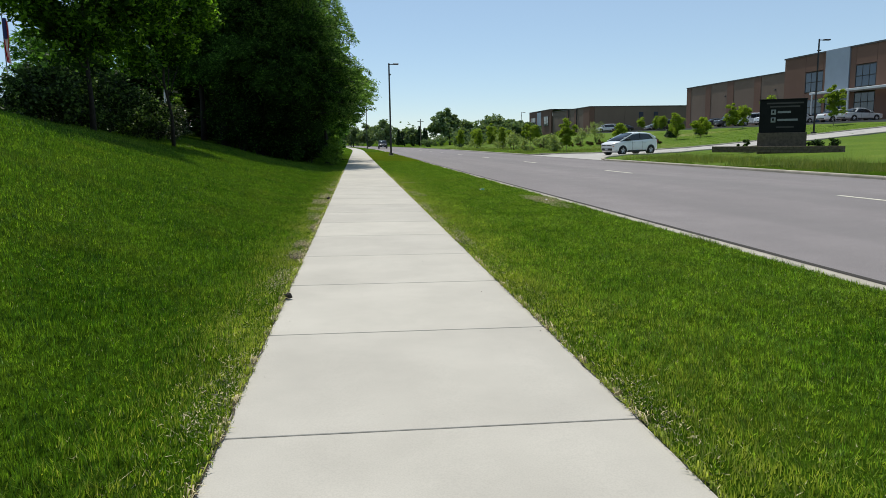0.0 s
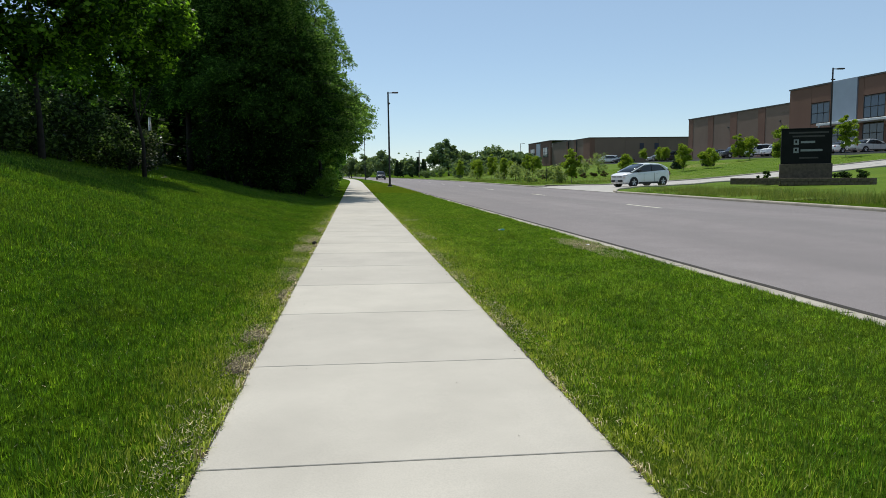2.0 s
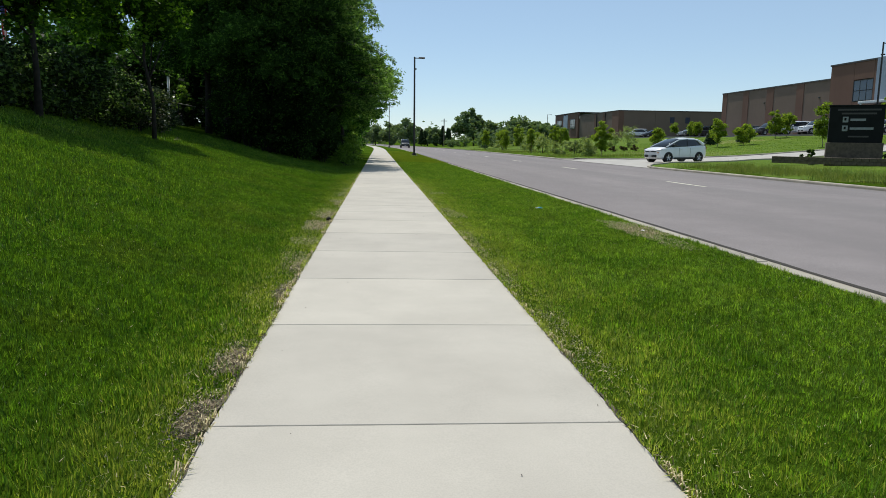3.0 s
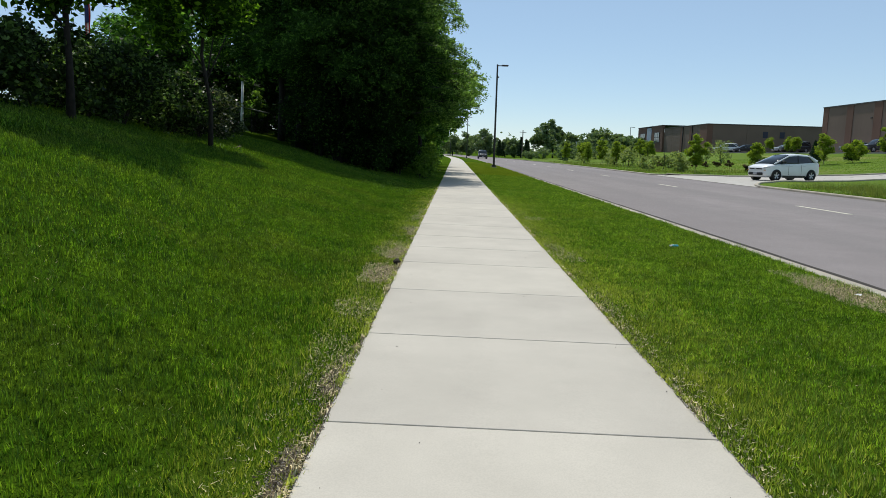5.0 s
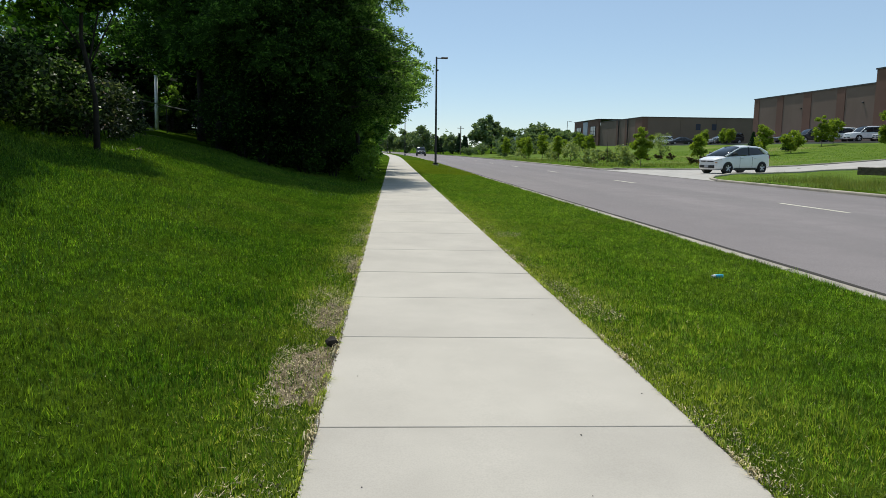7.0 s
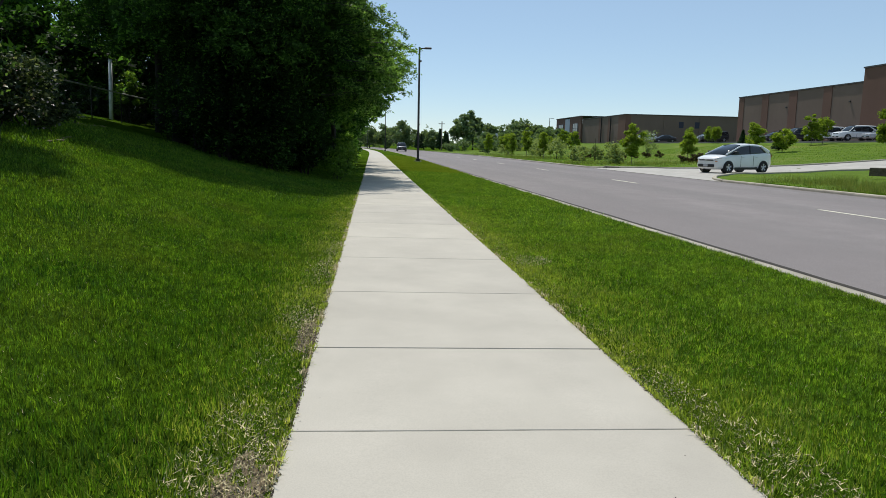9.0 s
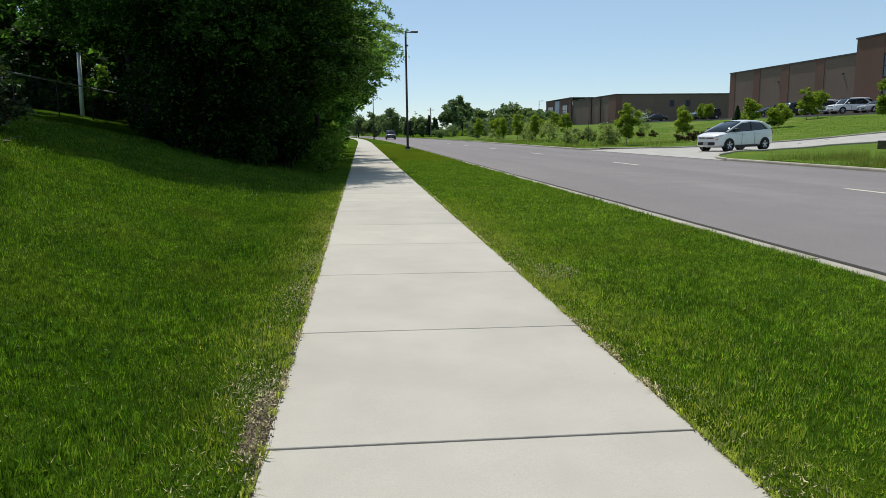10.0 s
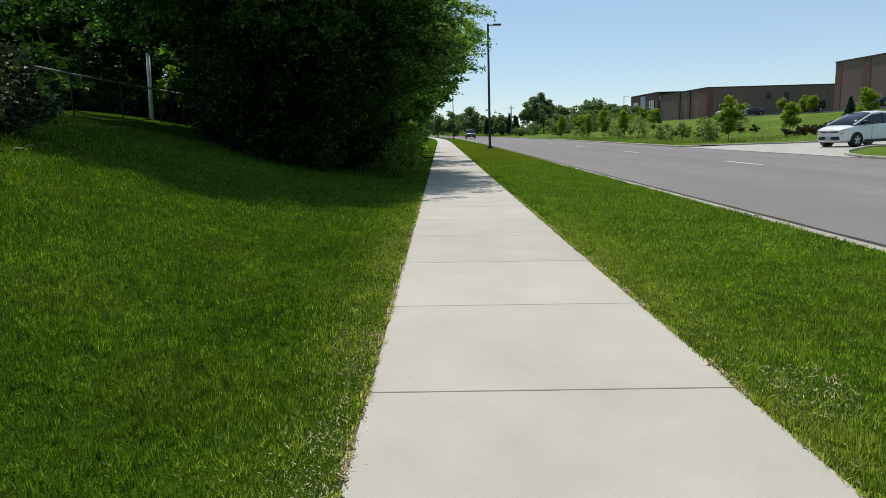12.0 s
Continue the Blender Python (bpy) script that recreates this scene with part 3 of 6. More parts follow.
# parking lot at the top of the bank
lot = tagged(mesh_ob("parking_lot", [(52.5, 40, 2.62), (65.5, 40, 2.86), (65.5, 190, 2.86), (52.5, 190, 2.62), (52.5, 40, 2.2), (65.5, 40, 2.2), (65.5, 190, 2.2), (52.5, 190, 2.2)],
                     [(0, 1, 2, 3), (0, 4, 5, 1), (1, 5, 6, 2), (2, 6, 7, 3), (3, 7, 4, 0), (7, 6, 5, 4)], M_ASPHALT), "grey asphalt parking lot before the warehouse", "parking lot", kind="structure")

# ---- warehouse ----


def wall_run(parent, name, x0, y0, x1, y1, z0, z1, mat, depth=0.35):
    """A wall panel between two plan points, its outer face on the line."""
    d = Vector((x1 - x0, y1 - y0, 0)).normalized()
    s = Vector((-d.y, d.x, 0)) * depth
    bm = bmesh.new()
    base = [Vector((x0, y0, 0)) + d * 0.015, Vector((x1, y1, 0)) - d * 0.015]
    vs = [bm.verts.new((p.x, p.y, z)) for z in (z0, z1) for p in (base[0], base[1], base[1] + s, base[0] + s)]
    for f in ((0, 1, 5, 4), (1, 2, 6, 5), (2, 3, 7, 6), (3, 0, 4, 7), (4, 5, 6, 7), (3, 2, 1, 0)):
        bm.faces.new([vs[i] for i in f])
    bmesh.ops.recalc_face_normals(bm, faces=bm.faces)
    bmesh.ops.bevel(bm, geom=list(bm.edges), offset=0.02, segments=1, affect="EDGES")
    return part(name, bm, mat, parent)


def facade_window(parent, x, y0, y1, z0, z1, cols, rows):
    """A window in a wall that faces -x: frame bars and panes."""
    bm = bmesh.new()
    loops = []
    for xx in (x - 0.10, x + 0.05):
        for g in (0.0, 0.09):
            loops.append([bm.verts.new((xx, a, c)) for a, c in ((y0 + g, z0 + g), (y1 - g, z0 + g), (y1 - g, z1 - g), (y0 + g, z1 - g))])
    for a, c in ((0, 1), (1, 3), (3, 2), (2, 0)):
        for k in range(4):
            bm.faces.new((loops[a][k], loops[a][(k + 1) % 4], loops[c][(k + 1) % 4], loops[c][k]))
    bmesh.ops.recalc_face_normals(bm, faces=bm.faces)
    frame_ob = part("window", bm, M_POLE, parent)
    for k in range(1, cols):
        y = y0 + (y1 - y0) * k / cols
        part("mullion", box_bm(x - 0.085, y - 0.025, z0 + 0.09, x + 0.05, y + 0.025, z1 - 0.09), M_POLE, frame_ob)
    for k in range(1, rows):
        z = z0 + (z1 - z0) * k / rows
        part("transom", box_bm(x - 0.08, y0 + 0.09, z - 0.022, x + 0.045, y1 - 0.09, z + 0.022), M_POLE, frame_ob)
    for i in range(cols):
        for j in range(rows):
            a, b = y0 + (y1 - y0) * i / cols + 0.05, y0 + (y1 - y0) * (i + 1) / cols - 0.05
            c, d = z0 + (z1 - z0) * j / rows + 0.05, z0 + (z1 - z0) * (j + 1) / rows - 0.05
            part("pane", box_bm(x - 0.055, a, c, x - 0.03, b, d), M_BLDGLASS, frame_ob)
    return frame_ob


BASE = 2.5
warehouse = thing("warehouse", pose(0, 0, 0), "long tan and brown precast warehouse with flat roof", "building")
XA = 65.4
bands = [(138.0, 136.2, M_BROWN), (136.2, 130.3, M_TAN), (130.3, 128.3, M_BROWN), (128.3, 122.4, M_TAN), (122.4, 120.2, M_BROWN), (120.2, 113.7, M_TAN), (113.7, 111.7, M_BROWN), (111.7, 104.8, M_TAN)]
for y1, y0, mat in bands:
    dx = -0.06 if mat is M_BROWN else 0.0
    for z0, z1, m2 in ((BASE, 3.9, M_DARKBAND if mat is M_TAN else mat), (3.9, 10.72, mat)):
        wall_run(warehouse, "wall_panel", XA + dx, y1, XA + dx, y0, z0, z1, m2)
part("coping", box_bm(XA - 0.12, 104.8, 10.72, XA + 0.5, 138.1, 10.90), M_COPING, warehouse)
wall_run(warehouse, "wall_panel", 110, 138, XA + 0.36, 138, BASE, 10.72, M_TAN)
part("roof", box_bm(XA + 0.4, 60, 10.2, 112, 138, 10.45), M_ROOF, warehouse)
# taller entrance block
XB = 65.0
wall_run(warehouse, "wall_panel", XB + 1.2, 104.75, XB, 104.75, BASE, 12.5, M_BROWN)
spans = [(104.7, 99.6, BASE, 12.5), (99.6, 95.6, BASE, 7.2), (99.6, 95.6, 10.2, 12.5), (95.6, 95.0, BASE, 12.5), (90.1, 89.0, BASE, 12.5),
         (89.0, 85.2, 10.2, 12.5), (85.2, 76.0, BASE, 12.5), (76.0, 60.0, BASE, 11.0)]
for y1, y0, z0, z1 in spans:
    if z0 == BASE and z1 == 7.2:
        wall_run(warehouse, "wall_panel", XB, y1, XB, y0, 6.3, 7.2, M_BROWN)
        continue
    wall_run(warehouse, "wall_panel", XB, y1, XB, y0, z0, z1, M_BROWN)
part("coping", box_bm(XB - 0.12, 60, 12.5, XB + 1.2, 104.85, 12.70), M_COPING, warehouse)
wall_run(warehouse, "metal_panel", XB - 0.15, 95.0, XB - 0.15, 90.1, 6.9, 12.72, M_ALU)
facade_window(warehouse, XB + 0.1, 95.6, 99.6, 7.3, 10.1, 3, 2)
facade_window(warehouse, XB + 0.1, 85.2, 89.0, 7.3, 10.1, 3, 2)
facade_window(warehouse, XB + 0.1, 95.6, 99.4, 2.9, 6.3, 3, 3)
facade_window(warehouse, XB + 0.1, 90.2, 95.0, 2.9, 6.6, 4, 3)
facade_window(warehouse, XB + 0.1, 85.2, 89.0, 2.9, 6.6, 3, 3)
part("canopy", box_bm(XB - 2.2, 79.0, 6.75, XB - 0.05, 95.2, 7.05, 0.03), M_CANOPY, warehouse)
for y in (80, 87.4, 94.8):
    part("canopy_post", cyl_bm((XB - 2.0, y, 2.7), (XB - 2.0, y, 6.75), 0.14), M_CANOPY, warehouse)
for y in (122.9, 107.6):
    part("wall_lamp", box_bm(XA - 0.15, y - 0.2, 8.25, XA, y + 0.2, 8.45, 0.03), M_POLE, warehouse)

annex = thing("warehouse", pose(0, 0, 0), "farther tan and brown precast warehouse wing, flat roofed", "building")
XC, YC = 57.05, 172.7
for x0, x1, mat in [(57.05, 58.3, M_BROWN), (58.3, 66.0, M_TAN), (66.0, 74.5, M_TAN), (74.5, 83.0, M_TAN), (83.0, 95.0, M_TAN)]:
    wall_run(annex, "wall_panel", x0, YC, x1, YC, BASE, 9.05, mat)
for x in (70.2, 74.0):
    part("window", box_bm(x - 0.55, YC - 0.03, 6.3, x + 0.55, YC + 0.1, 7.7), M_BLDGLASS, annex)
for y1, y0, mat in [(177.5, 172.7, M_BROWN), (183, 177.5, M_TAN), (185, 183, M_BROWN), (190, 185, M_TAN), (192, 190, M_BROWN), (199, 192, M_TAN), (206.2, 199, M_TAN)]:
    wall_run(annex, "wall_panel", XC - (0.06 if mat is M_BROWN else 0), y1, XC - (0.06 if mat is M_BROWN else 0), y0, BASE, 9.05, mat)
for y in (184.0, 191.0):
    part("downpipe", cyl_bm((XC - 0.2, y - 1.4, BASE), (XC - 0.2, y - 1.4, 9.0), 0.12), M_POLE, annex)
wall_run(annex, "wall_panel", XC - 0.5, 217.4, XC - 0.5, 206.2, BASE, 9.95, M_BROWN)
wall_run(annex, "wall_panel", XC, 206.2, XC - 0.5, 206.2, BASE, 9.95, M_BROWN, -0.3)
wall_run(annex, "metal_panel", XC - 0.55, 222.2, XC - 0.55, 217.4, BASE, 9.6, M_ALU)
wall_run(annex, "wall_panel", XC - 0.5, 232.5, XC - 0.5, 222.2, BASE, 9.95, M_BROWN)
facade_window(annex, XC - 0.55, 224.0, 229.5, 5.4, 8.2, 3, 2)
facade_window(annex, XC - 0.55, 209.0, 214.0, 5.4, 8.2, 3, 2)
part("coping", box_bm(XC - 0.15, YC - 0.15, 9.05, 110, 206.2, 9.2), M_COPING, annex)
part("coping", box_bm(XC - 0.65, 206.2, 9.95, XC + 6, 232.6, 10.1), M_COPING, annex)
wall_run(annex, "wall_panel", XC, 232.5, 90, 232.5, BASE, 9.0, M_TAN, -0.3)

far_hall = thing("office_building", pose(44.5, 232, 0, 0, 0, 0), "low pale far building behind young trees", "building")
part("wall", box_bm(-7, -8, 0.5, 6, 8, 5.6, 0.05), M_FARWALL, far_hall)
part("roof", box_bm(-7.3, -8.3, 5.6, 6.3, 8.3, 5.9), M_COPING, far_hall)
for k in range(4):
    part("window", box_bm(-6 + 3 * k, -8.06, 2.6, -4 + 3 * k, -7.95, 4.4), M_BLDGLASS, far_hall)

# ---- trees and shrubs ----


def leaf_mesh(name, centres, size, mat, parent, long=1.6, droop=0.0, seed=1, slim=False):
    """Many small folded leaves, each a rhombus, round the given centres."""
    r = np.random.default_rng(seed)
    n = len(centres)
    a = r.normal(size=(n, 3))
    a[:, 2] = a[:, 2] * 0.6 - droop
    a /= np.linalg.norm(a, axis=1, keepdims=True)
    b = r.normal(size=(n, 3))
    b -= a * (a * b).sum(1, keepdims=True)
    b /= np.linalg.norm(b, axis=1, keepdims=True)
    c = np.cross(a, b)
    s = size * r.uniform(0.6, 1.3, size=(n, 1))
    if slim:
        v = np.stack([centres - a * s * long * 0.5 - b * s * 0.3, centres - a * s * long * 0.3 + b * s * 0.45, centres + a * s * long * 0.6 + c * s * 0.15], 1)
        return big_mesh(name, v.reshape(-1, 3), np.arange(3 * n).reshape(n, 3), mat, parent)
    v = np.stack([centres - a * s * long * 0.5, centres + b * s * 0.5 + c * s * 0.12, centres + a * s * long * 0.5, centres - b * s * 0.5 + c * s * 0.12], 1)
    return big_mesh(name, v.reshape(-1, 3), np.arange(4 * n).reshape(n, 4), mat, parent)


def crown_points(n, clumps, radius, seed, hollow=0.5):
    """Leaf places: on the shells of many clumps."""
    r = np.random.default_rng(seed)
    k = r.integers(0, len(clumps), n)
    d = r.normal(size=(n, 3))
    d /= np.linalg.norm(d, axis=1, keepdims=True)
    rad = radius[k] * (hollow + (1 - hollow) * r.random(n)) * r.choice([1.0, 1.0, 1.25], n)
    d[:, 2] *= 0.75
    return clumps[k] + d * rad[:, None]


def tree(name, at, height, spread, base, trunk_r, n, leaf, mat, label, clumps=60, clump_r=0.9, group="", seed=1, bark=None, lean=(0, 0), category="tree", limbs=7, shape=1.0, inner=0, slim=False):
    """A tapered trunk, limbs, and a crown of small leaves in uneven clumps."""
    r = np.random.default_rng(seed)
    ob = thing(name, Matrix.Translation(at), label, category, group)
    bark = bark or M_BARK
    top = height * 0.86
    steps = 6
    pts = [(lean[0] * (k / steps) ** 1.2 * height + r.normal() * 0.03 * height * 0.2 * (k > 0), lean[1] * (k / steps) * height + r.normal() * 0.006 * height * (k > 0), -0.15 + top * k / steps) for k in range(steps + 1)]
    rad = [trunk_r * (1.35 if k == 0 else 1 - 0.8 * k / steps) for k in range(steps + 1)]
    part("trunk", tube_bm(pts, rad, 9), bark, ob, smooth=True)
    mid = (base + height) / 2
    half = (height - base) / 2
    cl = []
    while len(cl) < clumps:
        d = r.normal(size=3)
        d /= np.linalg.norm(d)
        q = r.random() ** 0.4
        p = np.array([d[0] * spread[0] * q, d[1] * spread[1] * q, d[2] * half * q])
        t = (p[2] / half + 1) / 2
        p[:2] *= 0.65 + 0.55 * math.sin(math.pi * min(1, t * shape + 0.15))
        p[2] += mid
        p[0] += lean[0] * p[2]
        p[1] += lean[1] * p[2]
        cl.append(p)
    cl = np.array(cl)
    cr = clump_r * r.uniform(0.55, 1.25, len(cl))
    for k in r.choice(len(cl), limbs, replace=False):
        e = cl[k]
        t = min(0.85, max(0.25, (e[2] - half * 0.7) / top))
        i = t * steps
        s = [pts[int(i)][a] * (1 - i % 1) + pts[min(steps, int(i) + 1)][a] * (i % 1) for a in range(3)]
        m1 = [(s[a] + e[a]) / 2 + (0.12 * half * 0.4 if a == 2 else r.normal() * 0.1) for a in range(3)]
        part("limb", tube_bm([s, m1, list(e)], [trunk_r * 0.42, trunk_r * 0.26, trunk_r * 0.08], 6), bark, ob, smooth=True)
    pts = crown_points(n, cl, cr, seed + 11)
    pts[:, 2] = np.maximum(pts[:, 2], 0.03)
    leaf_mesh("crown", pts, leaf, mat, ob, seed=seed + 5, slim=slim)
    # large inner leaves added to keep light out of the crown
    if inner:
        pts = crown_points(inner, cl * [0.82, 0.82, 0.97], cr * 0.5, seed + 12, 0.1)
        leaf_mesh("inner_light_block", pts, 0.15, mat, ob, seed=seed + 6, slim=True)
    return ob


def over_walk(z):
    """How far boughs may reach towards the street at a height: over the sidewalk only above head height."""
    return np.interp(z, [0, 1.2, 1.8, 2.6, 3.3, 4.0, 4.8, 6.0, 7.2, 8.8, 12], [-1.7, -1.3, -0.6, 0.45, 1.15, 1.2, 0.5, -0.25, -0.7, -1.4, -2.3])


def elm(at, height, spread, base, boughs, bough_r, sprays, leaves, leaf, mat, label, seed, held=0.1, trunk_r=0.2, hem=0.74, inner=6000, free=False, fringe=0):
    """An elm: forked trunk, rising limbs, and drooping leafy sprays on a crown of uneven boughs with hollows between."""
    r = np.random.default_rng(seed)
    ob = thing("elm_tree", Matrix.Translation(at), label, "tree", GR)
    fork = base + 0.1 * (height - base) if base > 2.5 else 1.6
    part("trunk", tube_bm([(0, 0, -0.2), (0.03, 0.02, fork * 0.5), (0.0, 0.05, fork)], [trunk_r * 1.35, trunk_r, trunk_r * 0.85], 10), M_BARK, ob, smooth=True)
    for k in range(9):
        a = 2.4 * k + r.uniform(-0.4, 0.4)
        reach = r.uniform(0.35, 0.7) if k else 0.08
        e = Vector((math.cos(a) * spread[0] * reach, math.sin(a) * spread[1] * reach, fork + (height - fork) * r.uniform(0.45, 0.82)))
        if not free:
            e.x = min(e.x, float(over_walk(e.z)) - at[0] - held - 0.4)
        m = Vector((e.x * 0.42, e.y * 0.42, fork + (e.z - fork) * 0.45))
        part("limb", tube_bm([(0, 0.03, fork - 0.1), m, e], [trunk_r * 0.55, trunk_r * 0.34, trunk_r * 0.08], 7), M_BARK, ob, smooth=True)
    # boughs: blobs of foliage on the crown's outside, with hollows between them
    t = np.linspace(0.02, 1, boughs) ** 0.9
    a = np.arange(boughs) * 2.39996 + r.uniform(-0.5, 0.5, boughs)
    w = np.interp(t, [0, 0.1, 0.3, 0.5, 0.75, 0.92, 1], [hem, hem + 0.12, 1.0, 0.97, 0.74, 0.42, 0.1])
    size = r.uniform(0.65, 1.25, boughs) * bough_r * np.interp(t, [0, 0.6, 1], [1.0, 1.0, 0.62])
    q = r.uniform(0.45, 1.0, boughs)
    b = np.stack([np.cos(a) * spread[0] * w * q, np.sin(a) * spread[1] * w * q, base + 0.35 * size + t * (height - base - 0.5)], 1)
    if not free:
        b[:, 0] = np.minimum(b[:, 0], over_walk(b[:, 2]) - at[0] - held + 0.55 - 0.7 * size)
    # sprays: leafy shoots that stand off each bough and droop at their tips
    share = size ** 2 / (size ** 2).sum() * np.interp(t, [0, 0.4, 0.6, 1], [1.15, 1.0, 0.7, 0.5])
    k = r.choice(boughs, sprays, p=share / share.sum())
    d = r.normal(size=(sprays, 3)) * [1, 1, 0.75]
    d /= np.linalg.norm(d, axis=1, keepdims=True)
    c = b[k] + d * [1, 1, 0.72] * (size[k] * (0.35 + 0.6 * r.random(sprays) ** 0.6))[:, None]
    out = d + np.stack([np.cos(a[k]), np.sin(a[k]), np.full(sprays, 0.15)], 1) * 0.6
    out /= np.linalg.norm(out, axis=1, keepdims=True)
    length = r.uniform(0.25, 0.8, sprays)
    k = r.integers(0, sprays, leaves)
    f = r.random(leaves)
    p = c[k] + out[k] * (length[k] * (f - 0.3))[:, None]
    p[:, 2] -= 0.25 * np.clip(f - 0.3, 0, 1) ** 2 * length[k]
    p += r.normal(size=(leaves, 3)) * [0.085, 0.085, 0.05]
    if not free:
        p[:, 0] = np.minimum(p[:, 0], over_walk(p[:, 2]) - at[0] - held + 0.45 - 0.35 * r.random(leaves))
    p[:, 2] = np.maximum(p[:, 2], 0.03)
    if fringe > 40:
        p = p[r.random(leaves) > np.interp(p[:, 2], [4.2, 6.5], [0.0, 0.5])]
    # higher leaves take the lit tone: sunlight put in by height
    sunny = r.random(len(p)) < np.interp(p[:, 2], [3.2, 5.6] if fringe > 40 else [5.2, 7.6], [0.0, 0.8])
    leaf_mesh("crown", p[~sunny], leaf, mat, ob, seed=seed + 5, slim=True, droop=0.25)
    leaf_mesh("upper_crown", p[sunny], leaf, M_LIT_SPRAY, ob, seed=seed + 8, slim=True, droop=0.25)
    # loose outer branches with gaps of sky between them
    tips = []
    for _ in range(fringe):
        z = r.choice([r.uniform(2.1, 5.2), r.uniform(4.5, 9.0)], p=[0.66, 0.34])
        x1 = float(over_walk(z + 0.35)) - at[0] + r.uniform(-0.75, -0.03)
        y1 = r.uniform(-0.98, 0.72) * spread[1]
        run = r.uniform(0.9, 1.6)
        p0, p1 = np.array([x1 - run, y1 + r.normal() * 0.35, z + r.uniform(-0.1, 0.45)]), np.array([x1, y1, z])
        pm = (p0 + p1) / 2 + [0, 0, 0.12]
        part("twig", tube_bm([p0, pm, p1], [0.010, 0.006, 0.002], 4), M_BARK, ob)
        for _ in range(r.integers(7, 12)):
            f = r.uniform(0.15, 1.05)
            base_p = p0 * (1 - f) ** 2 + 2 * pm * f * (1 - f) + p1 * f * f
            m = r.integers(10, 26)
            d = r.normal(size=3) * [0.12, 0.22, 0.10]
            g = r.random((m, 1))
            tips.append(base_p + d * g + [0.16, 0, -0.10] * g + r.normal(size=(m, 3)) * [0.055, 0.06, 0.04])
    # backlight on the outer sprays is put into their lighter leaf colour
    if fringe:
        leaf_mesh("outer_sprays", np.concatenate(tips), leaf * 0.95, M_LIT_SPRAY, ob, seed=seed + 7, slim=True, droop=0.3)
    # oversized inner leaves added to block light round the limbs, thinning out upwards
    t = r.random(inner) ** 1.25 * (0.42 if fringe > 40 else 0.9)
    a = r.uniform(0, 2 * math.pi, inner)
    w = np.interp(t, [0, 0.1, 0.3, 0.5, 0.9], [hem, hem + 0.1, 0.95, 0.95, 0.55]) * 0.68 * np.sqrt(r.random(inner))
    core = np.stack([np.cos(a) * spread[0] * w, np.sin(a) * spread[1] * w, base + 0.1 + t * (height - base)], 1)
    if not free:
        core[:, 0] = np.minimum(core[:, 0], over_walk(core[:, 2]) - at[0] - held - 0.5)
    leaf_mesh("inner_light_block", core, 0.13 if fringe > 40 else 0.165, mat, ob, seed=seed + 6, slim=True)
    return ob


ELM = "tall dark-green leafy elm over the sidewalk, dense to the ground"
LIT_ELM = "elm leaning over the sidewalk, backlight put into its leaf colour"
HIGH = "tall dark-green elm with its crown above the fence"
GR = "trees beside the sidewalk"
for i, (x, y, h, sx, sy, boughs, sprays, n, leaf, held, hem) in enumerate([
        (-2.8, 36.1, 12.7, 3.0, 3.2, 74, 3000, 116000, 0.066, 0.1, 0.8), (-4.3, 35.2, 14.4, 2.6, 3.2, 66, 2700, 95000, 0.072, 0.75, 0.62), (-1.5, 38.6, 10.5, 3.4, 3.0, 60, 2400, 88000, 0.062, 1.2, 0.74),
        (-4.9, 41.0, 13.5, 2.8, 3.2, 44, 900, 24000, 0.12, 0.1, 0.74), (-2.6, 47.5, 10.5, 3.1, 3.3, 36, 700, 18000, 0.14, 0.1, 0.74), (-3.0, 54.5, 10.5, 2.8, 3.5, 32, 600, 13000, 0.16, 0.1, 0.74),
        (-3.6, 62.5, 10.0, 2.8, 3.7, 28, 500, 10000, 0.18, 0.1, 0.74), (-4.2, 72.0, 10.0, 3.0, 4.0, 26, 450, 9000, 0.21, 0.1, 0.74)]):
    # right-edge and farther elms take the lighter leaf, painting in their backlight
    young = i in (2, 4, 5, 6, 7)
    elm(place(x, y), h, (sx, sy), (2.1, 2.1, 1.3)[i] if i < 3 else 0.12, boughs, 1.0, sprays, n, leaf, M_BACKLIT_LEAF if young else M_ELM, LIT_ELM if young else ELM, 21 + i, held, hem=hem, inner=(15000, 26000, 12000, 26000)[i] if i < 4 else 3500, fringe=(84, 0, 54, 0, 16, 8, 0, 0)[i], trunk_r=0.09 if i == 2 else 0.2)
elm(place(-6.4, 37.6), 17.2, (3.2, 3.2), 3.0, 62, 1.0, 2000, 60000, 0.095, M_ELM, HIGH, 29, trunk_r=0.17, hem=0.8, inner=20000, free=True)
elm(place(-8.4, 42.6), 11.8, (3.2, 3.2), 2.9, 40, 1.05, 1300, 34000, 0.115, M_ELM, "dark elm rising beside the chain-link fence", 30, trunk_r=0.14, hem=0.8, inner=7000, free=True)
BACK = "tall leafy tree standing behind the chain-link fence"
GB = "trees behind the fence"
for x, y, h, s, n, sd in [(-11.4, 59, 15, 4.2, 16000, 31), (-7.2, 50.5, 13, 3.8, 13000, 34)]:
    tree("shade_tree", place(x, y), h, (s, s), 2.2, 0.24, n, 0.22, M_SHADED_THICKET, BACK, 75, 1.15, GB, sd, limbs=8, slim=True)
# sun on these trees is carried by the lighter leaf tone
for x, y, h, s, n, sd in [(-17.2, 53.5, 9.6, 3.3, 14000, 36), (-21.5, 57.5, 8.2, 3.0, 9000, 38)]:
    tree("shade_tree", place(x, y), h, (s, s), 1.2, 0.2, n, 0.2, M_BACKLIT_LEAF, "sunlit round-crowned tree behind the chain-link fence", 60, 0.95, GB, sd, limbs=8, slim=True)
MAP = "young dark-leaved maple with a slim trunk on the lawn bank"
GM = "maples on the bank"
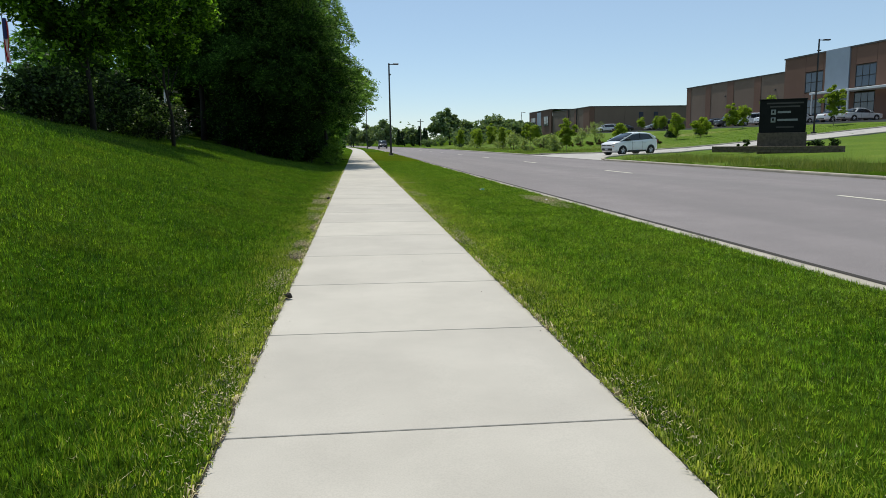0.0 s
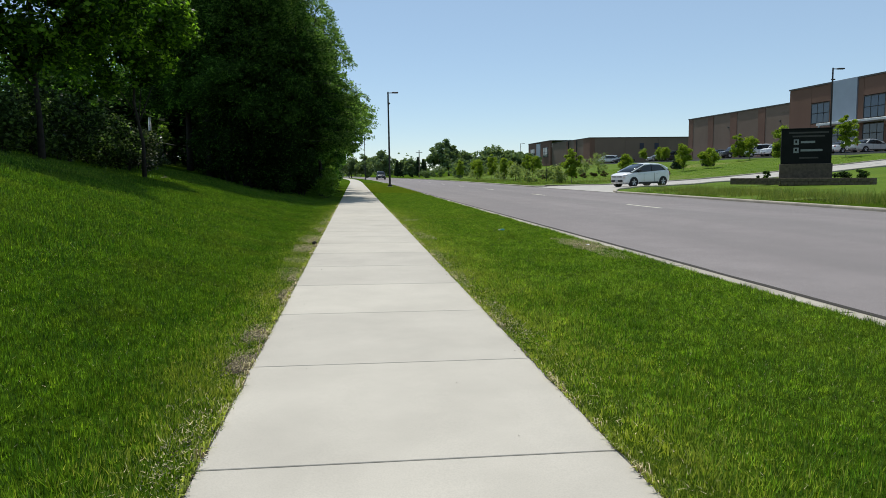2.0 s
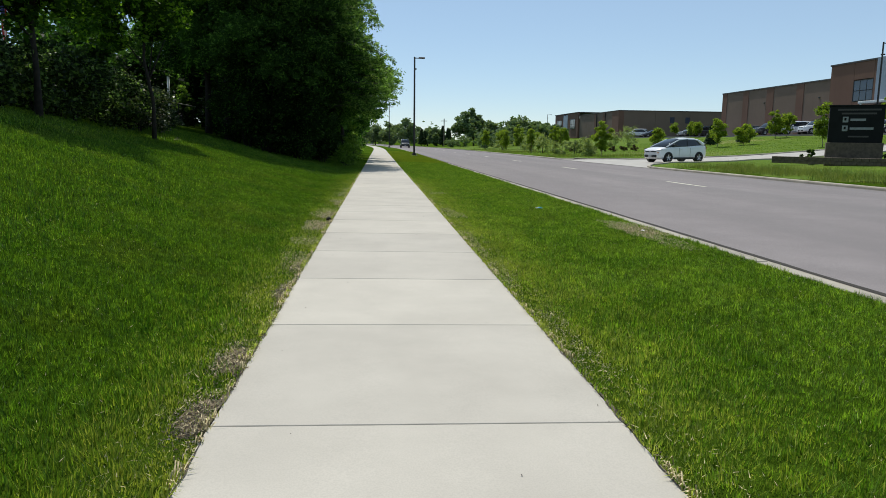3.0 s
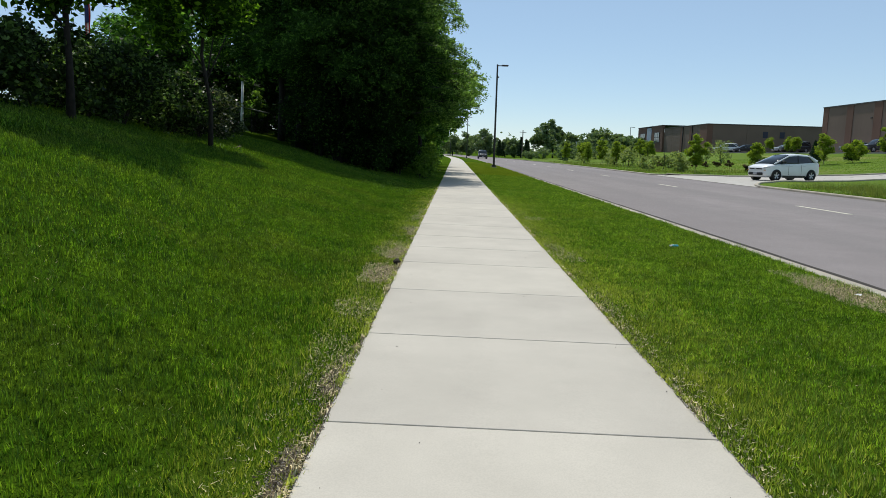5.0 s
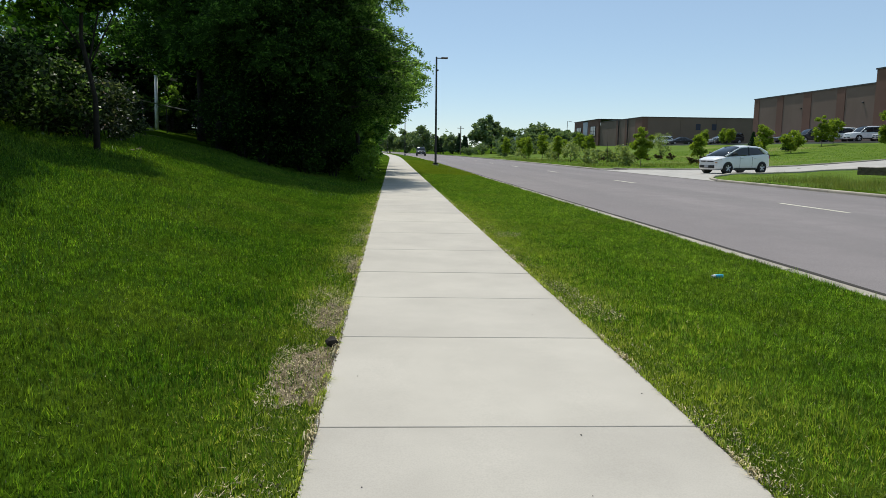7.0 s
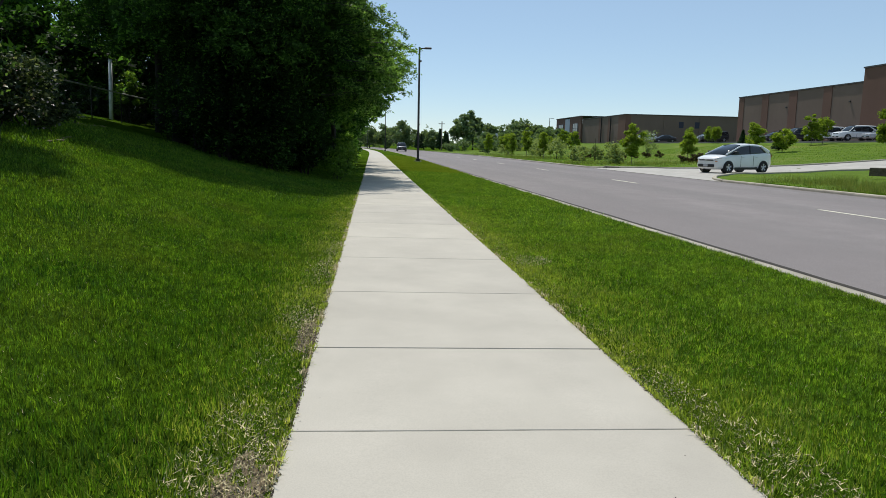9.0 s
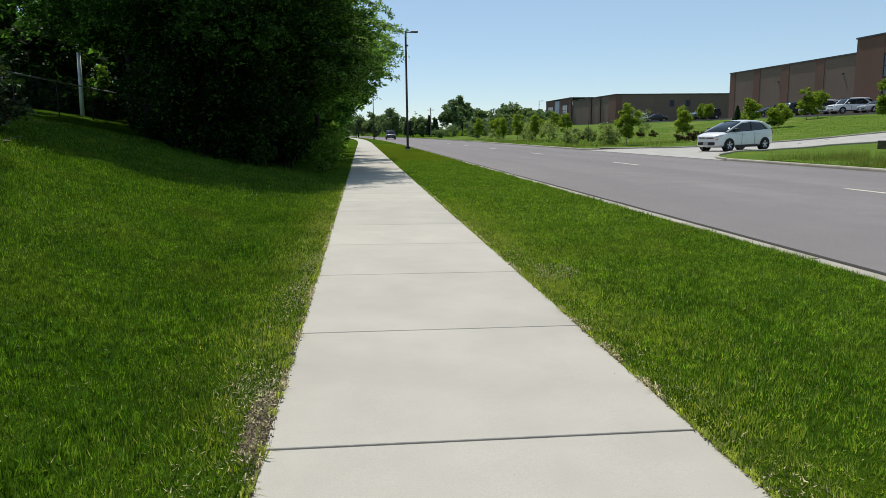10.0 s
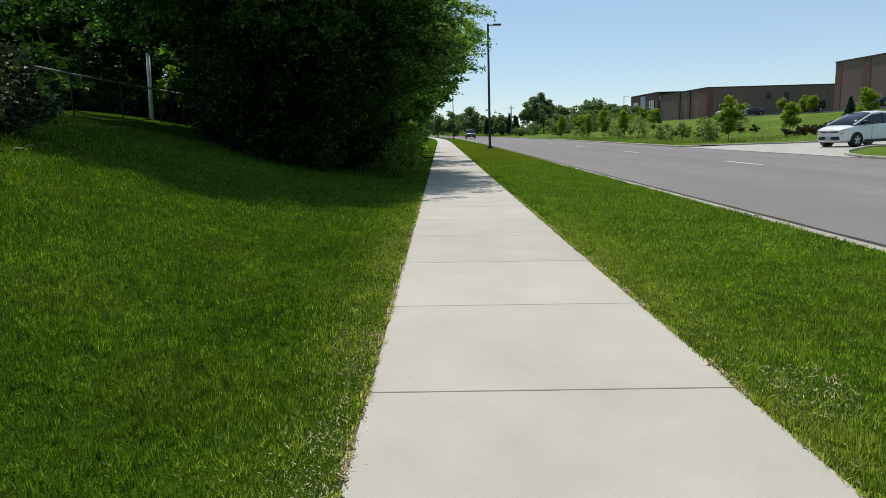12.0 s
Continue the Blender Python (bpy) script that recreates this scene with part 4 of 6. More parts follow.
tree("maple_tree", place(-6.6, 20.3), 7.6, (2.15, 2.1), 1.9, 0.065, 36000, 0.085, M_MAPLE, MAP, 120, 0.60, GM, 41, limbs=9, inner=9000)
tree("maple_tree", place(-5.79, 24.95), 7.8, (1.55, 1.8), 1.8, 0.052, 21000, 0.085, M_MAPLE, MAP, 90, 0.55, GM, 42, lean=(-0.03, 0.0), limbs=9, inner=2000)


def shrub(name, at, size, n, leaf, mat, label, clumps=26, group="", seed=1, category="shrub", blossom=0, stems=5, slim=False):
    """Stems from the ground and an uneven mound of leaves."""
    r = np.random.default_rng(seed)
    ob = thing(name, Matrix.Translation(at), label, category, group)
    cl = []
    for _ in range(clumps):
        d = r.normal(size=3)
        d /= np.linalg.norm(d)
        q = r.random() ** 0.45
        cl.append([d[0] * size[0] * 0.5 * q, d[1] * size[1] * 0.5 * q, size[2] * (0.5 + 0.47 * d[2] * q)])
    cl = np.array(cl)
    cr = min(size) * 0.2 * r.uniform(0.6, 1.3, len(cl))
    for k in range(stems):
        e = cl[r.integers(len(cl))]
        part("stem", tube_bm([(e[0] * 0.15, e[1] * 0.15, -0.1), tuple(e * [0.5, 0.5, 0.55]), tuple(e)], [0.02 * size[2] / 1.5, 0.013 * size[2] / 1.5, 0.005], 5), M_BARK, ob)
    pts = crown_points(n, cl, cr, seed + 3, 0.35)
    pts[:, 2] = np.maximum(pts[:, 2], 0.02)
    leaf_mesh("foliage", pts, leaf, mat, ob, seed=seed + 4, slim=slim)
    if blossom:
        leaf_mesh("blossom", crown_points(blossom, cl, cr * 1.15, seed + 8, 0.95), leaf * 0.8, M_BLOSSOM, ob, seed=seed + 9, long=1.1)
    return ob


HED = "dense unclipped green shrub in the hedge on the bank"
GH = "hedge on the bank"
hedge = [(-7.2, 19.0, 1.6, 1.3), (-7.5, 20.6, 2.3, 1.6), (-7.4, 22.2, 2.4, 1.6), (-7.6, 24.0, 2.6, 1.8), (-7.3, 26.0, 2.4, 1.6), (-8.8, 23.4, 2.2, 1.8), (-9.0, 27.2, 2.6, 1.7), (-9.0, 25.3, 2.2, 1.7), (-11.0, 30.0, 2.8, 1.7)]
for i, (x, y, w, h) in enumerate(hedge):
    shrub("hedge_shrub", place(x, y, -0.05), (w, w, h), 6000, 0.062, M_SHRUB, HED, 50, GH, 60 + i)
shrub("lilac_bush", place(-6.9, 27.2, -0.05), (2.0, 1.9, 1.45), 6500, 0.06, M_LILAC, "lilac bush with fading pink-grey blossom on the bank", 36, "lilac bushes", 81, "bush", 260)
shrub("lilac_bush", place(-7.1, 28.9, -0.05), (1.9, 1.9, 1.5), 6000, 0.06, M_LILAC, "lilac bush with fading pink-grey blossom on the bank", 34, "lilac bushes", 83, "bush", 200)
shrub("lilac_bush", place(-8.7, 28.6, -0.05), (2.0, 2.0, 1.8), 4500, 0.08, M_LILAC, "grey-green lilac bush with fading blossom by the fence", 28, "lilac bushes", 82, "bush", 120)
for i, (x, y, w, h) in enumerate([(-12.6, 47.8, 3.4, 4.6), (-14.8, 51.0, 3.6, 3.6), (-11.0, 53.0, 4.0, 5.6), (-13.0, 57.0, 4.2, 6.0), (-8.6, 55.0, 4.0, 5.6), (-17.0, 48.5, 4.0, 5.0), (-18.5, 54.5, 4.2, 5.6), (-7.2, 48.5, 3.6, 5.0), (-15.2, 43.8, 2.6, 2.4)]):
    shrub("thicket_shrub", place(x, y, -0.05), (w, w, h), 3200, 0.23, M_SHADED_THICKET, "dark undergrowth shrub behind the chain-link fence", 30, "undergrowth behind the fence", 400 + i, slim=True)
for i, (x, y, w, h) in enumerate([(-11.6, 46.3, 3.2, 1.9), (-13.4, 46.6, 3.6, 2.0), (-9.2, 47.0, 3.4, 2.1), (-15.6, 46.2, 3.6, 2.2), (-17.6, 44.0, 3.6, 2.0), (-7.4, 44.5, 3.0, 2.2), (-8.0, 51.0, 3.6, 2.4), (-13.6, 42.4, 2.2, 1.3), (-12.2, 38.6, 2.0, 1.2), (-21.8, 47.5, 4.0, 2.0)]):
    shrub("thicket_shrub", place(x, y, -0.45), (w, w, h + 0.4), 2600, 0.21, M_SHADED_THICKET, "low dark undergrowth shrub behind the chain-link fence", 36, "undergrowth behind the fence", 430 + i, slim=True)
# shrubs added below the elms; their near-black leaves paint the shade there
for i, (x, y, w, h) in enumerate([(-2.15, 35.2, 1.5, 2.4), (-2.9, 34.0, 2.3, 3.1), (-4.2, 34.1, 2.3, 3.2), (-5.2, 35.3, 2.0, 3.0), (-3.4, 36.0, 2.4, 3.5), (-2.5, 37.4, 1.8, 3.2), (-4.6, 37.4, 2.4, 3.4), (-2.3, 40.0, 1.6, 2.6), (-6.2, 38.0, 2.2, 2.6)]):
    shrub("thicket_shrub", place(x, y, -0.05), (w, w, h), 7500, 0.072, M_SHADED_THICKET, "near-black shrub added to carry the shade under the elms", 44, "undergrowth beneath the elms", 500 + i, slim=True)
pine = thing("pine_tree", Matrix.Translation(place(-11.5, 20.4)), "blue-green pine on the bank's crest by the fence", "tree")
part("trunk", tube_bm([(0, 0, -0.2), (0.05, 0, 3.0), (0, 0.05, 7.2)], [0.16, 0.12, 0.03], 9), M_BARK, pine, smooth=True)
r = np.random.default_rng(88)
tips = []
for k in range(34):
    a, z = k * 2.4, 1.9 + 5.2 * (k / 34)
    l = (2.0 - 1.4 * (k / 34)) * r.uniform(0.8, 1.1)
    e = np.array([math.cos(a) * l, math.sin(a) * l, z - 0.25 + 0.3 * r.random()])
    part("limb", tube_bm([(0, 0, z), tuple(e * [0.55, 0.55, 1] + [0, 0, -0.05]), tuple(e)], [0.035, 0.022, 0.008], 5), M_BARK, pine)
    for f in (0.55, 0.75, 0.92, 1.0):
        tips.append(np.array([e[0] * f, e[1] * f, z + (e[2] - z) * f + 0.05]) + r.normal(size=3) * 0.07)
tips = np.array(tips)
leaf_mesh("needles", crown_points(17000, tips, np.full(len(tips), 0.30), 89, 0.1), 0.034, M_CONIFER, pine, 5.0, 0.0, 90)
shrub("sapling", place(-10.55, 45.6, -0.05), (1.0, 0.9, 2.6), 1900, 0.065, M_SAPLING, "sunlit sapling growing by the white post", 16, "", 470)
UND = "light-green sapling thicket at the sidewalk's edge"
GU = "saplings along the sidewalk"
for i, (x, y, w, h) in enumerate([(-1.25, 35.2, 0.8, 1.0), (-1.15, 37.0, 1.0, 1.6), (-1.1, 39.2, 1.2, 2.0), (-1.15, 41.0, 1.1, 1.6)]):
    shrub("sapling", place(x, y, -0.03), (w, w, h), 1500, 0.062, M_SAPLING, UND, 18, GU, 290 + i)
for i, (x, y, w, h) in enumerate([ (-1.7, 42.4, 1.4, 1.9), (-1.7, 46.0, 1.5, 2.1), (-1.7, 50.0, 1.6, 2.0), (-1.8, 54.5, 1.8, 2.3), (-1.9, 60.0, 1.9, 2.3), (-2.0, 66.0, 2.0, 2.5)]):
    shrub("sapling", place(x, y, -0.03), (w, w, h), 1500, 0.12, M_BACKLIT_LEAF, UND, 18, GU, 90 + i)

YT = "staked young tree with sparse yellow-green leaves on the bank"
GY = "young trees on the bank"
young = [(20.0, 67.9, 3.5, 1.3), (28.8, 77.3, 2.5, 1.2), (52.2, 119.0, 2.7, 1.4), (36.0, 78.7, 3.1, 1.3), (39.3, 79.5, 2.4, 1.7), (48.3, 89.0, 3.4, 1.7), (50.4, 90.2, 3.1, 1.5), (37.8, 63.3, 3.7, 1.2),
         (52.3, 128.0, 2.8, 1.0), (52.3, 121.5, 2.6, 0.9), (49.2, 70.4, 4.1, 1.8), (18.8, 91.8, 3.2, 0.8), (19.5, 103.8, 3.8, 0.9), (18.6, 108.8, 3.0, 0.8), (21.1, 98.0, 3.0, 0.8), (20.0, 118.0, 3.4, 0.9), (24.0, 124.0, 3.4, 1.1), (19.5, 132.0, 3.4, 1.0), (28.0, 112.0, 3.2, 1.2), (31.0, 128.0, 3.6, 1.5), (23.5, 140.0, 3.6, 1.3)]
for i, (x, y, h, w) in enumerate(young):
    tree("young_tree", place(x, y), h, (w * 0.56, w * 0.56), h * 0.16, 0.032, int(3000 * w * h / 3) + 900, 0.105, M_YOUNG, YT, 40, 0.30, GY, 120 + i, M_TWIG, limbs=6, shape=0.62, slim=True)
WI = "low grey-green willow shrub beside the street"
for i, (x, y, w, h) in enumerate([(19.4, 70.2, 1.9, 1.9), (19.4, 88.8, 2.4, 2.4), (19.0, 79.5, 1.8, 1.5), (23.0, 86.0, 1.6, 1.6), (20.5, 101.0, 2.6, 2.2), (22.0, 111.0, 2.8, 2.4), (24.5, 119.0, 3.0, 2.6), (27.0, 132.0, 3.6, 2.8), (21.0, 125.0, 2.6, 2.0), (33.6, 99.0, 2.6, 3.0), (30.8, 96.5, 2.4, 2.2), (26.5, 103.0, 2.0, 1.6), (20.6, 73.5, 1.6, 1.7)]):
    shrub("willow_shrub", place(x, y, -0.05), (w, w, h), 1000, 0.12, M_WILLOW, WI, 20, "willow shrubs", 160 + i)
thin = [(21.1, 80.7, 2.2), (22.5, 92.5, 2.6), (24.6, 85.0, 2.4)]
for i, (x, y, h) in enumerate(thin):
    ob = thing("bare_sapling", Matrix.Translation(place(x, y)), "thin bare sapling on the bank", "sapling", "bare saplings")
    part("trunk", tube_bm([(0, 0, -0.1), (0.03, 0, h * 0.5), (0, 0.02, h)], [0.035, 0.025, 0.01], 6), M_BARK, ob)
    for k in range(3):
        part("limb", cyl_bm((0.02, 0, h * (0.5 + 0.13 * k)), (0.25 * math.cos(k * 2.2), 0.25 * math.sin(k * 2.2), h * (0.68 + 0.13 * k)), 0.01, 5), M_BARK, ob)
for i in range(15):
    x, y = (25.5 + 0.44 * i, 70.9 - 0.42 * i) if i < 9 else (28.6 + 0.46 * (i - 9), 74.8 - 0.36 * (i - 9))
    shrub("barberry", place(x, y, -0.02), (0.74, 0.74, 0.72), 750, 0.065, M_REDSHRUB, "small round red-green barberry in a bed", 14, "barberry row", 180 + i)
for i in range(7):
    shrub("barberry", place(24.2 + 0.85 * i, 92.6 - 1.25 * i, -0.02), (0.85, 0.85, 0.75), 650, 0.08, M_REDSHRUB, "small round dark barberry on the bank", 14, "barberry row", 190 + i)

for i, (x, y, w, h) in enumerate([(22.0, 146.0, 4.0, 2.8), (26.0, 152.0, 4.4, 3.2), (30.5, 158.0, 4.6, 3.0), (24.0, 164.0, 4.4, 3.0), (34.5, 166.0, 5.0, 3.4), (28.5, 173.0, 4.8, 3.2), (22.5, 180.0, 4.6, 3.0), (38.0, 180.0, 5.4, 3.6), (32.0, 187.0, 5.0, 3.2), (18.5, 172.0, 3.6, 2.4)]):
    shrub("brush", place(x, y, -0.1), (w, w, h), 1100, 0.26, M_HAZED_LEAF, "rough green brush on the far bank", 26, "brush on the far bank", 700 + i, slim=True)


def conifer(at, h, w, seed, label="small dark spruce on the bank", group="spruces"):
    r = np.random.default_rng(seed)
    ob = thing("spruce", Matrix.Translation(at), label, "tree", group)
    part("trunk", tube_bm([(0, 0, -0.1), (0, 0, h)], [0.05 * h / 2, 0.01], 6), M_BARK, ob)
    n = 1500
    t = r.random(n) ** 1.3
    a = r.random(n) * 2 * math.pi
    tier = 0.72 + 0.28 * np.abs(np.sin(t * 18))
    rad = w * 0.5 * (1.02 - t) * np.sqrt(r.random(n)) * tier
    leaf_mesh("needles", np.stack([np.cos(a) * rad, np.sin(a) * rad, 0.08 * h + t * h * 0.93], 1), 0.11 * h / 2, M_CONIFER, ob, 2.2, 0.3, seed)
    return ob


for i, (x, y, h, w) in enumerate([(38.7, 86.0, 2.3, 1.7), (41.6, 84.0, 2.0, 1.7)]):
    conifer(place(x, y), h, w, 200 + i)

# far trees where the street bends away
FT = "far broad green tree at the end of the street"
GF = "far trees"
far = [(23.0, 196, 9.0, 3.2), (26.0, 200, 10.2, 2.8), (35.5, 188, 7.0, 4.0), (31.5, 205, 6.5, 3.2), (10.0, 246, 8.4, 4.5), (4.5, 256, 7.8, 4.2), (15.8, 236, 5.8, 2.8), (17.8, 224, 6.0, 2.4), (-1.0, 262, 7.0, 4.2), (41.0, 180, 5.4, 2.8), (44.0, 205, 6.4, 3.2), (38.5, 160, 4.6, 2.4), (29.0, 165, 4.6, 2.4), (33.0, 150, 4.2, 2.2), (25.5, 172, 4.4, 2.2), (-7.5, 250, 8.0, 4.4), (49, 250, 7, 4.4)]
for i, (x, y, h, s) in enumerate(far):
    z = min(float(land(x, y)), 0.6)
    tree("broad_tree", Vector((x, y, z)), h, (s, s), h * 0.12, 0.2, 2600, 0.5, M_HAZED_LEAF, FT, 34, 1.0 * s / 3, GF, 220 + i, limbs=4)
for i, (x, y, h) in enumerate([(18.9, 216, 5.6), (20.2, 214, 5.0), (21.5, 221, 4.8), (13.2, 225, 5.0), (14.4, 228, 4.4)]):
    conifer(Vector((x, y, 0.1)), h, h * 0.5, 260 + i, "far dark conifer at the end of the street", "far conifers")
woods = []
r = np.random.default_rng(5)
for k in range(70):
    ang = radians(r.uniform(-60, 62))
    dist = r.uniform(330, 430)
    c = np.array([math.sin(ang) * dist, math.cos(ang) * dist, 0.0])
    h = r.uniform(6.5, 11)
    p = r.normal(size=(260, 3)) * [3.6, 3.6, h * 0.22]
    woods.append(c + p + [0, 0, h * 0.5])
woods = np.concatenate(woods)
woods[:, 2] = np.maximum(woods[:, 2], 0.1)
tagged(leaf_mesh("far_woods", woods, 1.3, M_HAZED_LEAF, None, seed=9), "far belt of green trees on the horizon", "woods", kind="stuff")

# ---- street furniture ----


def street_lamp(at, h, arm, label, group="street lamps", turn=0):
    ob = thing("street_lamp", Matrix.Translation(at) @ pose(0, 0, 0, 0, 0, turn), label, "street lamp", group)
    part("base", cyl_bm((0, 0, -0.3), (0, 0, 0.10), 0.28, 20), M_KERB, ob, "round concrete base")
    part("base_cover", box_bm(-0.17, -0.17, 0.10, 0.17, 0.17, 0.24, 0.02), M_POLE, ob)
    part("pole", tube_bm([(0, 0, 0.2), (0, 0, h * 0.5), (0, 0, h)], [0.085, 0.075, 0.065], 4), M_POLE, ob)
    part("arm", box_bm(0.05, -0.03, h - 0.13, arm * 0.45, 0.03, h - 0.06, 0.01), M_POLE, ob)
    part("sensor_box", box_bm(-0.06, -0.15, h - 1.02, 0.16, 0.15, h - 0.92, 0.02), M_POLE, ob)
    part("lamp_head", box_bm(arm * 0.4, -0.16, h - 0.13, arm, 0.16, h - 0.02, 0.03), M_POLE, ob)
    return ob


street_lamp(place(3.11, 65.1), 8.05, 0.85, "tall dark bronze street lamp on the verge")
street_lamp(place(3.0, 149.0), 8.05, 0.85, "tall dark bronze street lamp on the verge")
street_lamp(place(3.0, 230.0), 8.05, 0.85, "tall dark bronze street lamp on the verge")
street_lamp(place(40.3, 60.4), 8.2, 1.0, "dark parking-lot lamp on a tall pole", "lot lamps")
street_lamp(place(50.5, 205.0), 7.0, 1.2, "dark parking-lot lamp on a tall pole", "lot lamps", 0)

upole = thing("utility_pole", Matrix.Translation((18.3, 205, 0)), "weathered wooden utility pole at the street's end", "utility pole")
part("pole", cyl_bm((0, 0, -0.5), (0, 0, 7.6), 0.17, 10, None, 0.12), M_WOODPOLE, upole)
part("crossarm", box_bm(-0.9, -0.06, 6.9, 0.9, 0.06, 7.05), M_WOODPOLE, upole)

post = thing("white_post", Matrix.Translation(place(-10.9, 44.6, -0.05)) @ pose(0, 0, 0, 0, 1.5, 0), "weathered white post behind the chain-link fence", "post")
part("shaft", tube_bm([(0, 0, 0), (0, 0, 1.2), (0, 0, 2.4)], [0.085, 0.075, 0.065], 10), M_WHITEPOST, post, smooth=True)
part("cap", cyl_bm((0, 0, 2.4), (0, 0, 2.45), 0.078, 10), M_WHITEPOST, post)

fence = thing("chain_link_fence", pose(0, 0, 0), "grey chain-link fence with a top rail along the bank", "fence")
fx = -9.95
fys = [10 + 3.0 * k for k in range(20)]
FH = 1.15
for y in fys:
    p = place(fx, y)
    # dark paint on the posts stands for the gloom that hides them
    part("post", cyl_bm((p.x, p.y, p.z - 0.2), (p.x, p.y, p.z + FH + 0.06), 0.020, 8), M_POLE, fence)
for y0, y1 in zip(fys, fys[1:]):
    a, b = place(fx, y0, FH), place(fx, y1, FH)
    part("top_rail", cyl_bm(a, b, 0.027, 8), M_RAIL, fence)
    bm = bmesh.new()
    n = 26
    for k in range(-10, n):
        for sgn in (1, -1):
            s0, s1 = k / n, k / n + 0.383
            c0, c1 = max(0, s0), min(1, s1)
            if c1 <= c0:
                continue
            h0, h1 = (c0 - s0) / 0.383, (c1 - s0) / 0.383
            if sgn < 0:
                h0, h1 = 1 - h0, 1 - h1
            q = [place(fx, y0 + (y1 - y0) * c, FH * h) for c, h in ((c0, h0), (c1, h1))]
            t = Vector((0, 0, 0.0035))
            off = Vector((0.003 * sgn, 0, 0))
            bm.faces.new([bm.verts.new(v) for v in (q[0] - t + off, q[1] - t + off, q[1] + t + off, q[0] + t + off)])
    part("wire_mesh", bm, M_WIRE, fence)

flag = thing("flagpole", Matrix.Translation(place(-22.8, 52.5)) @ Matrix.Scale(0.76, 4), "tall white flagpole with a limp striped flag", "flagpole")
part("pole", tube_bm([(0, 0, 0), (0, 0, 9.5)], [0.06, 0.03], 10), M_GALV, flag)
part("ball", cyl_bm((0, 0, 9.5), (0, 0, 9.65), 0.07, 10), M_YELLOW, flag)
for k in range(7):
    rows = []
    for j in range(9):
        z = 9.2 - j * 0.46
        x0, x1 = 0.02 + 0.058 * k + 0.05 * math.sin(j * 0.9), 0.02 + 0.058 * (k + 1) + 0.05 * math.sin(j * 0.9)
        yy = 0.07 * math.sin(k * 2.1 + j * 0.5)
        yz = 0.07 * math.sin((k + 1) * 2.1 + j * 0.5)
        rows += [(x0, yy, z - 0.03 * k), (x1, yz, z - 0.03 * k)]
    f = [(2 * j, 2 * j + 1, 2 * j + 3, 2 * j + 2) for j in range(8)]
    fold = mesh_ob("flag_fold", rows, f, M_RED if k % 2 else M_CLOTH, flag)
    sol = fold.modifiers.new("cloth", "SOLIDIFY")
    sol.thickness = 0.006
part("canton", box_bm(0.03, -0.12, 7.5, 0.33, 0.10, 9.25, 0.05), M_NAVY, flag, "dark blue folded canton")

drain = thing("storm_drain", Matrix.Translation((16.35, drive_high(16.35), float(land(16.35, drive_high(16.35))))) @ pose(0, 0, 0, 0, 0, -52), "dark storm-drain inlet in the kerb at the driveway", "drain")
part("hood", box_bm(-0.62, -0.12, 0.085, 0.62, 0.16, 0.145, 0.015), M_KERB, drain, "concrete hood")
part("opening", box_bm(-0.5, -0.115, -0.06, 0.5, 0.0, 0.084, 0.01), M_TRIM, drain, "black inlet slot")
part("grate", box_bm(-0.5, -0.42, -0.05, 0.5, -0.118, 0.012, 0.008), M_POLE, drain, "dark iron grate")

# monument sign and its low wall
sign = thing("monument_sign", Matrix.Translation((25.45, 41.5, 0.10)) @ pose(0, 0, 0, 0, 0, -30) @ Matrix.Diagonal((0.95, 1, 1, 1)), "dark monument sign with pale emblems on a brown base", "sign")
part("pedestal", box_bm(-1.40, -0.40, -0.2, 1.40, 0.40, 1.22, 0.02), M_BLOCK, sign, "dark brown block pedestal")
part("panel", box_bm(-1.34, -0.26, 1.22, 1.34, 0.26, 3.14, 0.03), M_SIGN, sign)
part("panel_cap", box_bm(-1.38, -0.29, 3.14, 1.38, 0.29, 3.20, 0.01), M_SIGN, sign)
for z, x0, x1, m in [(2.90, -0.95, 1.15, M_SIGN_DIM), (2.70, -0.75, 0.95, M_SIGN_DIM)]:
    part("lettering_bar", box_bm(x0, -0.272, z, x1, -0.258, z + 0.09), m, sign)
for z, w in [(2.28, 0.75), (1.82, 1.15)]:
    part("emblem", box_bm(-0.68, -0.275, z, -0.40, -0.258, z + 0.30, 0.01), M_SIGN_MARK, sign, "pale square emblem")
    part("emblem_cut", box_bm(-0.60, -0.280, z + 0.10, -0.50, -0.274, z + 0.24), M_SIGN, sign)
    part("lettering_bar", box_bm(-0.30, -0.272, z + 0.08, -0.30 + w, -0.258, z + 0.20), M_SIGN_MARK, sign)
part("lettering_bar", box_bm(-0.35, -0.272, 1.50, 0.65, -0.258, 1.58), M_SIGN_DIM, sign)

wall = thing("retaining_wall", pose(0, 0, 0), "low dark grey block wall before the sign", "wall")
A, B = Vector((22.6, 44.3, 0)), Vector((26.3, 37.0, 0))
d = (B - A).normalized()
L = (B - A).length
ang = math.degrees(math.atan2(d.y, d.x))
for course in range(2):
    k = 0
    s = -0.2 * (course % 2)
    while s < L:
        e = min(L, s + 0.40)
        s0 = max(0, s)
        c = A + d * ((s0 + e) / 2)
        z = float(land((A.x + B.x) / 2, 41)) + 0.10 + 0.19 * course
        bm = box_bm(-(e - s0) / 2 + 0.006, -0.14, 0, (e - s0) / 2 - 0.006, 0.14, 0.184, 0.012)
        ob = part("block", bm, M_BLOCK, wall)
        ob.matrix_basis = Matrix.Translation((c.x, c.y, z)) @ pose(0, 0, 0, 0, 0, ang + 1.2 * math.sin(k * 3.3 + course))
        s = e
        k += 1
